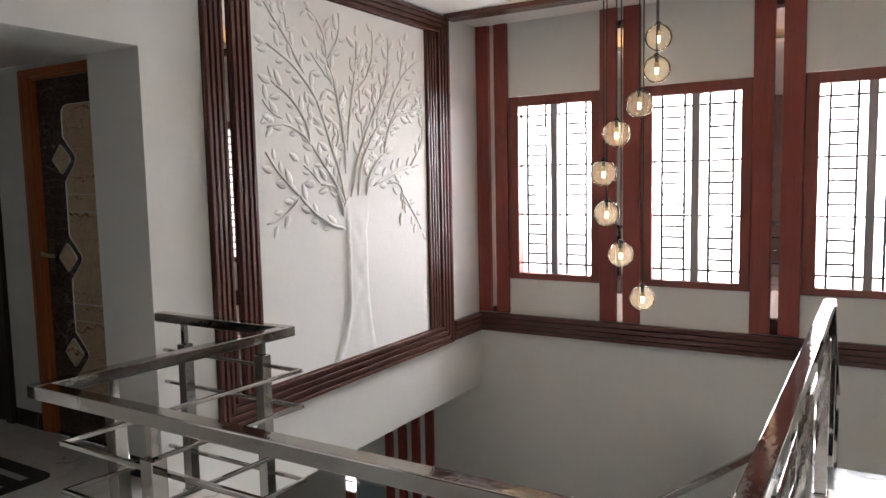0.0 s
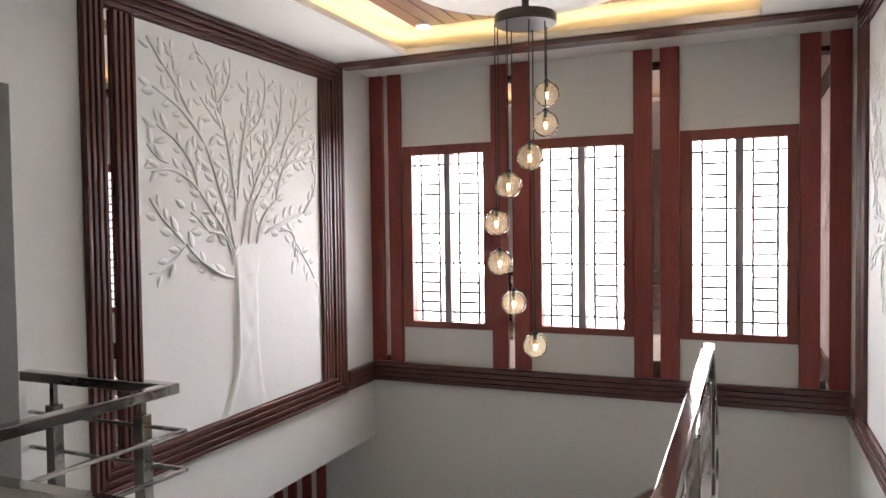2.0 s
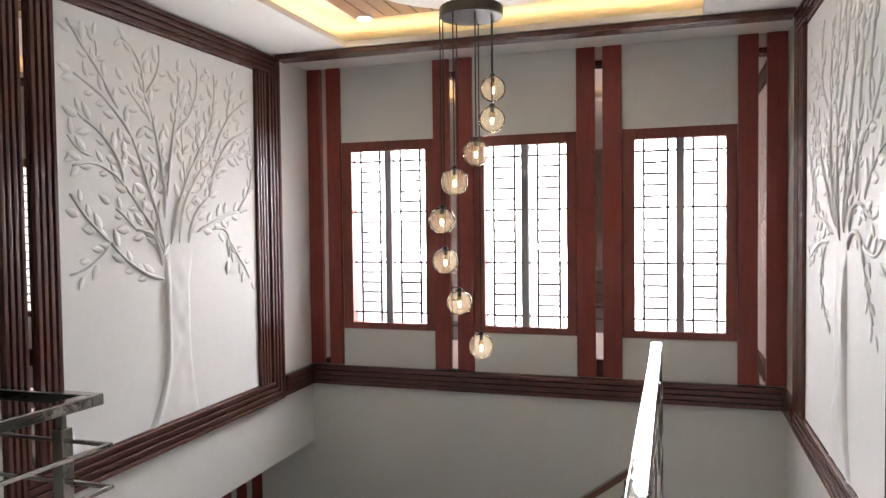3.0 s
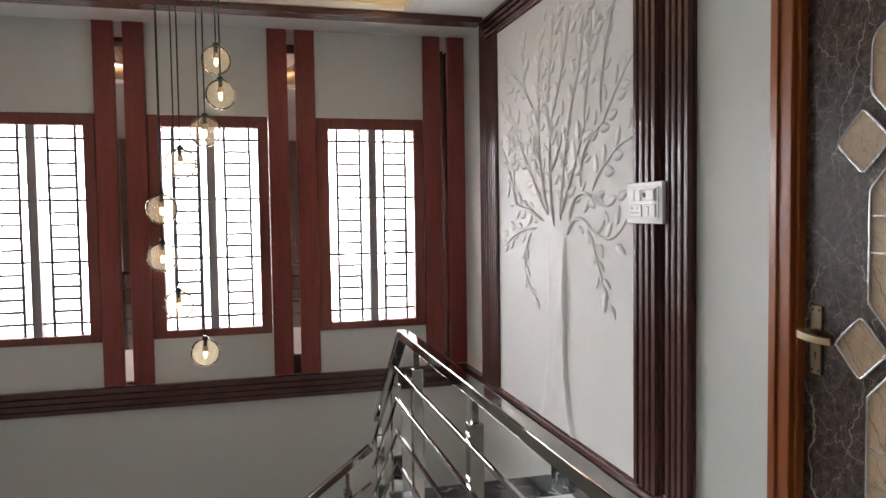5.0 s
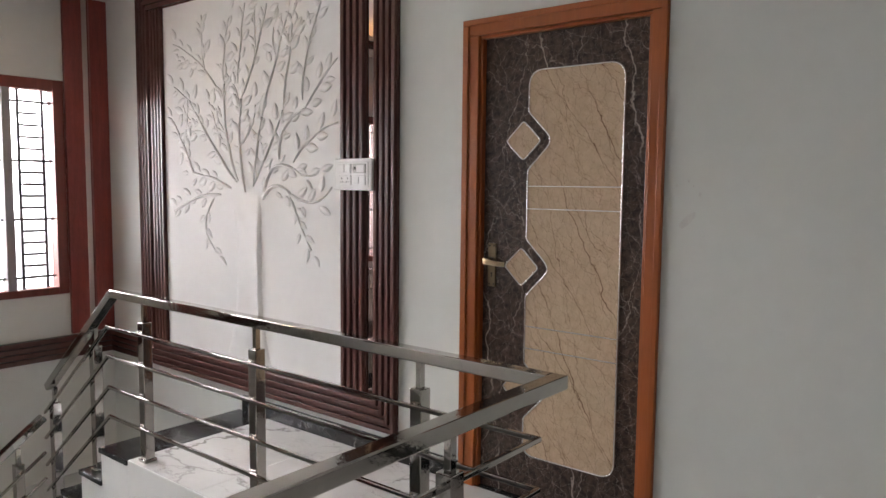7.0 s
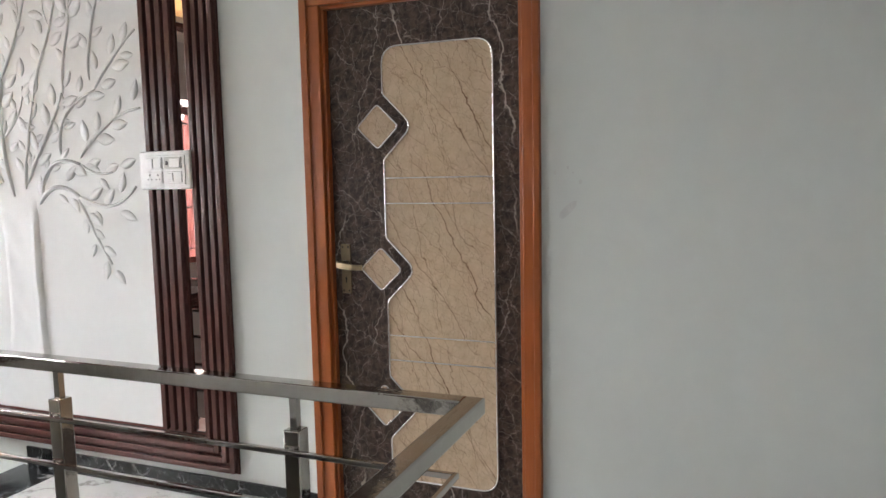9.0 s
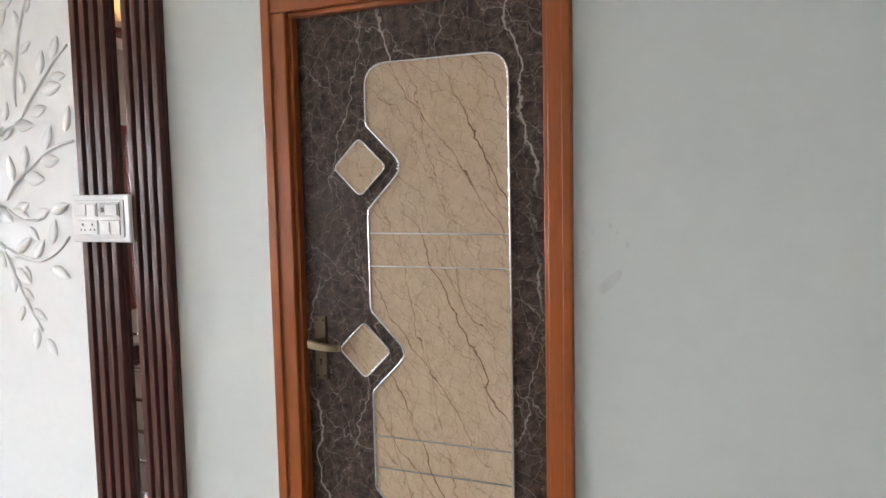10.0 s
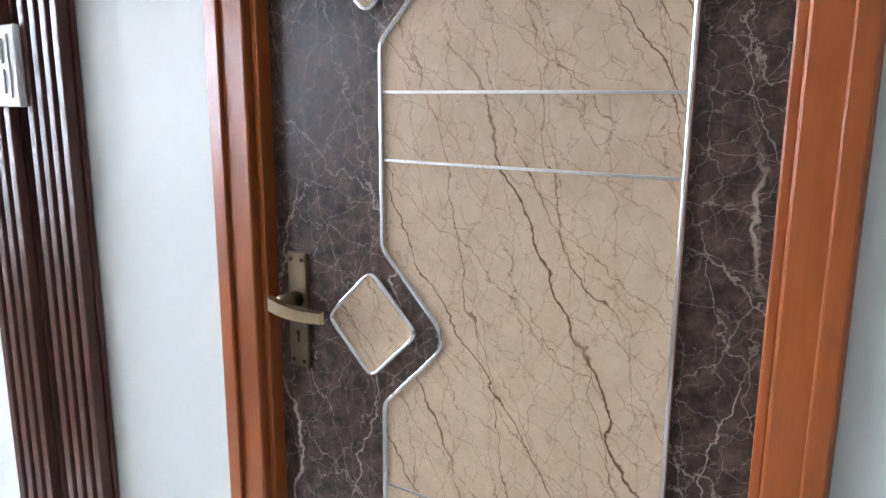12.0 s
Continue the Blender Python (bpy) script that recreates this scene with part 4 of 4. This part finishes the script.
def railing(label, rail, bars, posts):
    """Square steel handrail from end to end, four thin bars on the open side and boxed posts (x, y, foot, rail top)."""
    a, b = Vector(rail[0]), Vector(rail[1])
    r = thing("railing", a.x, a.y, a.z - RZ, label, "railing", "steel railings")
    flat = (b - a).normalized()
    flat = Vector((flat.x, flat.y, 0)).normalized()
    drop = Vector((0, 0, 0.021))
    bm = bmesh.new()
    bar(bm, a - drop + flat * 0.024, b - drop + flat * 0.0245, 0.052, 0.042, 0.004)
    part("handrail", bm, STEEL, r, "polished steel handrail")
    p, q = Vector(bars[0]), Vector(bars[1])
    for h in BARS:
        k = Vector((0, 0, RZ - h))
        bm = bmesh.new()
        bar(bm, p - k, q - k + flat * 0.008, 0.016, 0.016, 0.003)
        part("rail_bar", bm, STEEL, r)
    run = (q - p)
    for px, py, foot, top in posts:
        bm = bmesh.new()
        box(bm, px - 0.025, px + 0.025, py - 0.025, py + 0.025, foot, top - 0.135, 0.003)
        box(bm, px - 0.033, px + 0.033, py - 0.033, py + 0.033, foot, foot + 0.016, 0.003)
        po = part("post", bm, STEEL, r)
        box_part("post_neck", (px - 0.011, px + 0.011, py - 0.011, py + 0.011, top - 0.1345, top - 0.043), STEEL, po)
        t = (Vector((px, py, 0)) - Vector((p.x, p.y, 0))).dot(Vector((run.x, run.y, 0))) / Vector((run.x, run.y, 0)).length_squared
        c = p + run * t
        for h in BARS:
            z = c.z - RZ + h
            bm = bmesh.new()
            out = (Vector((c.x, c.y, 0)) - Vector((px, py, 0)))
            tube(bm, Vector((px, py, z)) + out * 0.62, Vector((px, py, z)) + out * 0.84, 0.010, 12)
            part("stud", bm, CHROME, po, "small bright stud")
    return r


NX, NY, NB, WX = -0.815, -4.257, 0.036, -2.805
railing("polished square steel railing around the open stairwell",
        [(LX + 0.002, -3.262, RZ), (-2.725, -3.262, RZ)], [(LX + 0.002, -3.262 + NB, RZ), (-2.725 + NB, -3.262 + NB, RZ)], [(-3.36, -3.262, 0, RZ), (-2.87, -3.262, 0, RZ)])
railing("polished square steel railing along the landing edge", [(-2.725, -3.262, RZ), (WX, NY, RZ)], [(-2.725 + NB, -3.262 + NB, RZ), (WX + NB, NY + NB, RZ)],
        [(-2.785, -4.02, 0, RZ)])
railing("long polished square steel railing along the landing edge", [(WX, NY, RZ), (NX, NY, RZ)], [(WX + NB, NY + NB, RZ), (NX - NB, NY + NB, RZ)],
        [(-2.28, NY, 0, RZ), (-1.32, NY, 0, RZ)])
railing("polished square steel railing beside the walkway", [(NX, NY, RZ), (NX, -1.66, RZ)], [(NX - NB, NY + NB, RZ), (NX - NB, -1.63, RZ)],
        [(NX, -3.73, 0, RZ), (NX, -2.83, 0, RZ), (NX, -1.935, 0, RZ)])
railing("polished steel stair railing sloping down", [(NX, -1.66, RZ), (NX, -0.85, RZ - 0.645)], [(NX - NB, -1.63, RZ), (NX - NB, -0.85, RZ - 0.62)],
        [(NX, -1.42, -RISE, RZ - 0.19), (NX, -0.90, LZ + 0.0, RZ - 0.61)])
railing("polished steel railing of the lower flight", [(-0.84, -0.85, 0.03), (-3.4, -0.85, 0.03 - 0.74 * 2.56)], [(-0.87, -0.85 - NB, 0.0), (-3.4, -0.85 - NB, 0.03 - 0.74 * 2.56)],
        [(-1.01, -0.85, LZ - RISE, -0.10), (-2.01, -0.85, LZ - 5 * RISE, -0.84), (-3.01, -0.85, LZ - 9 * RISE, -1.58)])

# ---- lobby mat ----
dm = thing("door_mat", -4.54, -3.65, 0, "black door mat with pale grey stripes on the lobby floor", "mat")
bm = bmesh.new()
outline = rounded([(-4.95, -3.82), (-4.12, -3.82), (-4.12, -3.48), (-4.95, -3.48)], 0.06, 6)
plate(bm, outline, lambda u, v, w: Vector((u, v, w)), 0.0, 0.010)
part("mat_body", bm, RUG, dm)
for k in range(2):
    box_part("stripe", (-4.88, -4.19, -3.73 + 0.12 * k, -3.69 + 0.12 * k, 0.0102, 0.0122), RUGWHITE, dm, "pale grey stripe")

# ---- lower storey seen past the beam ----
for i in range(4):
    sx = -4.60 + i * 0.152
    tagged(boxes("wall_batten", [(sx, sx + 0.085, -0.03, -0.001, GZ, -0.345)], REDWOOD, 0.002), "red-brown upright batten on the lower wall", "wall batten", "battens on the lower wall")
lw = structure(thing("window_4", -5.3, -0.02, -2.1, "small bright window of the lower storey with dark bars", "window"), "", "")
box_part("pane", (-5.10, -4.99, -0.012, -0.004, -1.62, -1.38), DAY, lw, "bright daylit pane")
for z in (-1.44, -1.52):
    box_part("grille_rung", (-5.10, -4.99, -0.022, -0.0125, z - 0.006, z + 0.006), IRON, lw)
box_part("window_frame", (-5.10, -4.99, -0.03, -0.001, -1.80, -1.625), REDFRAME, lw)

structure(boxes("lower_wall_panel", [(-4.97, -4.63, -0.012, -0.001, -2.3, -1.50)], BLUEGREY), "grey-blue painted panel on the lower wall", "wall panel")

# ---- marble floor tiles ----
def tile_mesh(w, d):
    bm = bmesh.new()
    box(bm, 0, w, 0, d, -0.0098, 0)
    me = bpy.data.meshes.new("tile")
    bmesh.ops.recalc_face_normals(bm, faces=bm.faces)
    bm.to_mesh(me)
    bm.free()
    me.materials.append(MARBLE)
    return me


TILES = {}
T = 0.6
for x0, x1, y0, y1 in FLOOR:
    y1 = min(y1, -1.85)
    xs = [x0 + i * T for i in range(int((x1 - x0) / T) + 1)]
    ys = [y1 - i * T for i in range(int((y1 - y0) / T) + 1)]
    for x in xs:
        w = min(T, x1 - x) - 0.002
        for y in ys:
            dd2 = min(T, y - y0) - 0.002
            if w < 0.02 or dd2 < 0.02:
                continue
            key = (round(w, 3), round(dd2, 3))
            if key not in TILES:
                TILES[key] = tile_mesh(*key)
            t = new("tile", TILES[key])
            t.parent = floor
            t.matrix_parent_inverse = floor.matrix_world.inverted()
            t.location = (x + 0.001, y - dd2 - 0.001, 0)
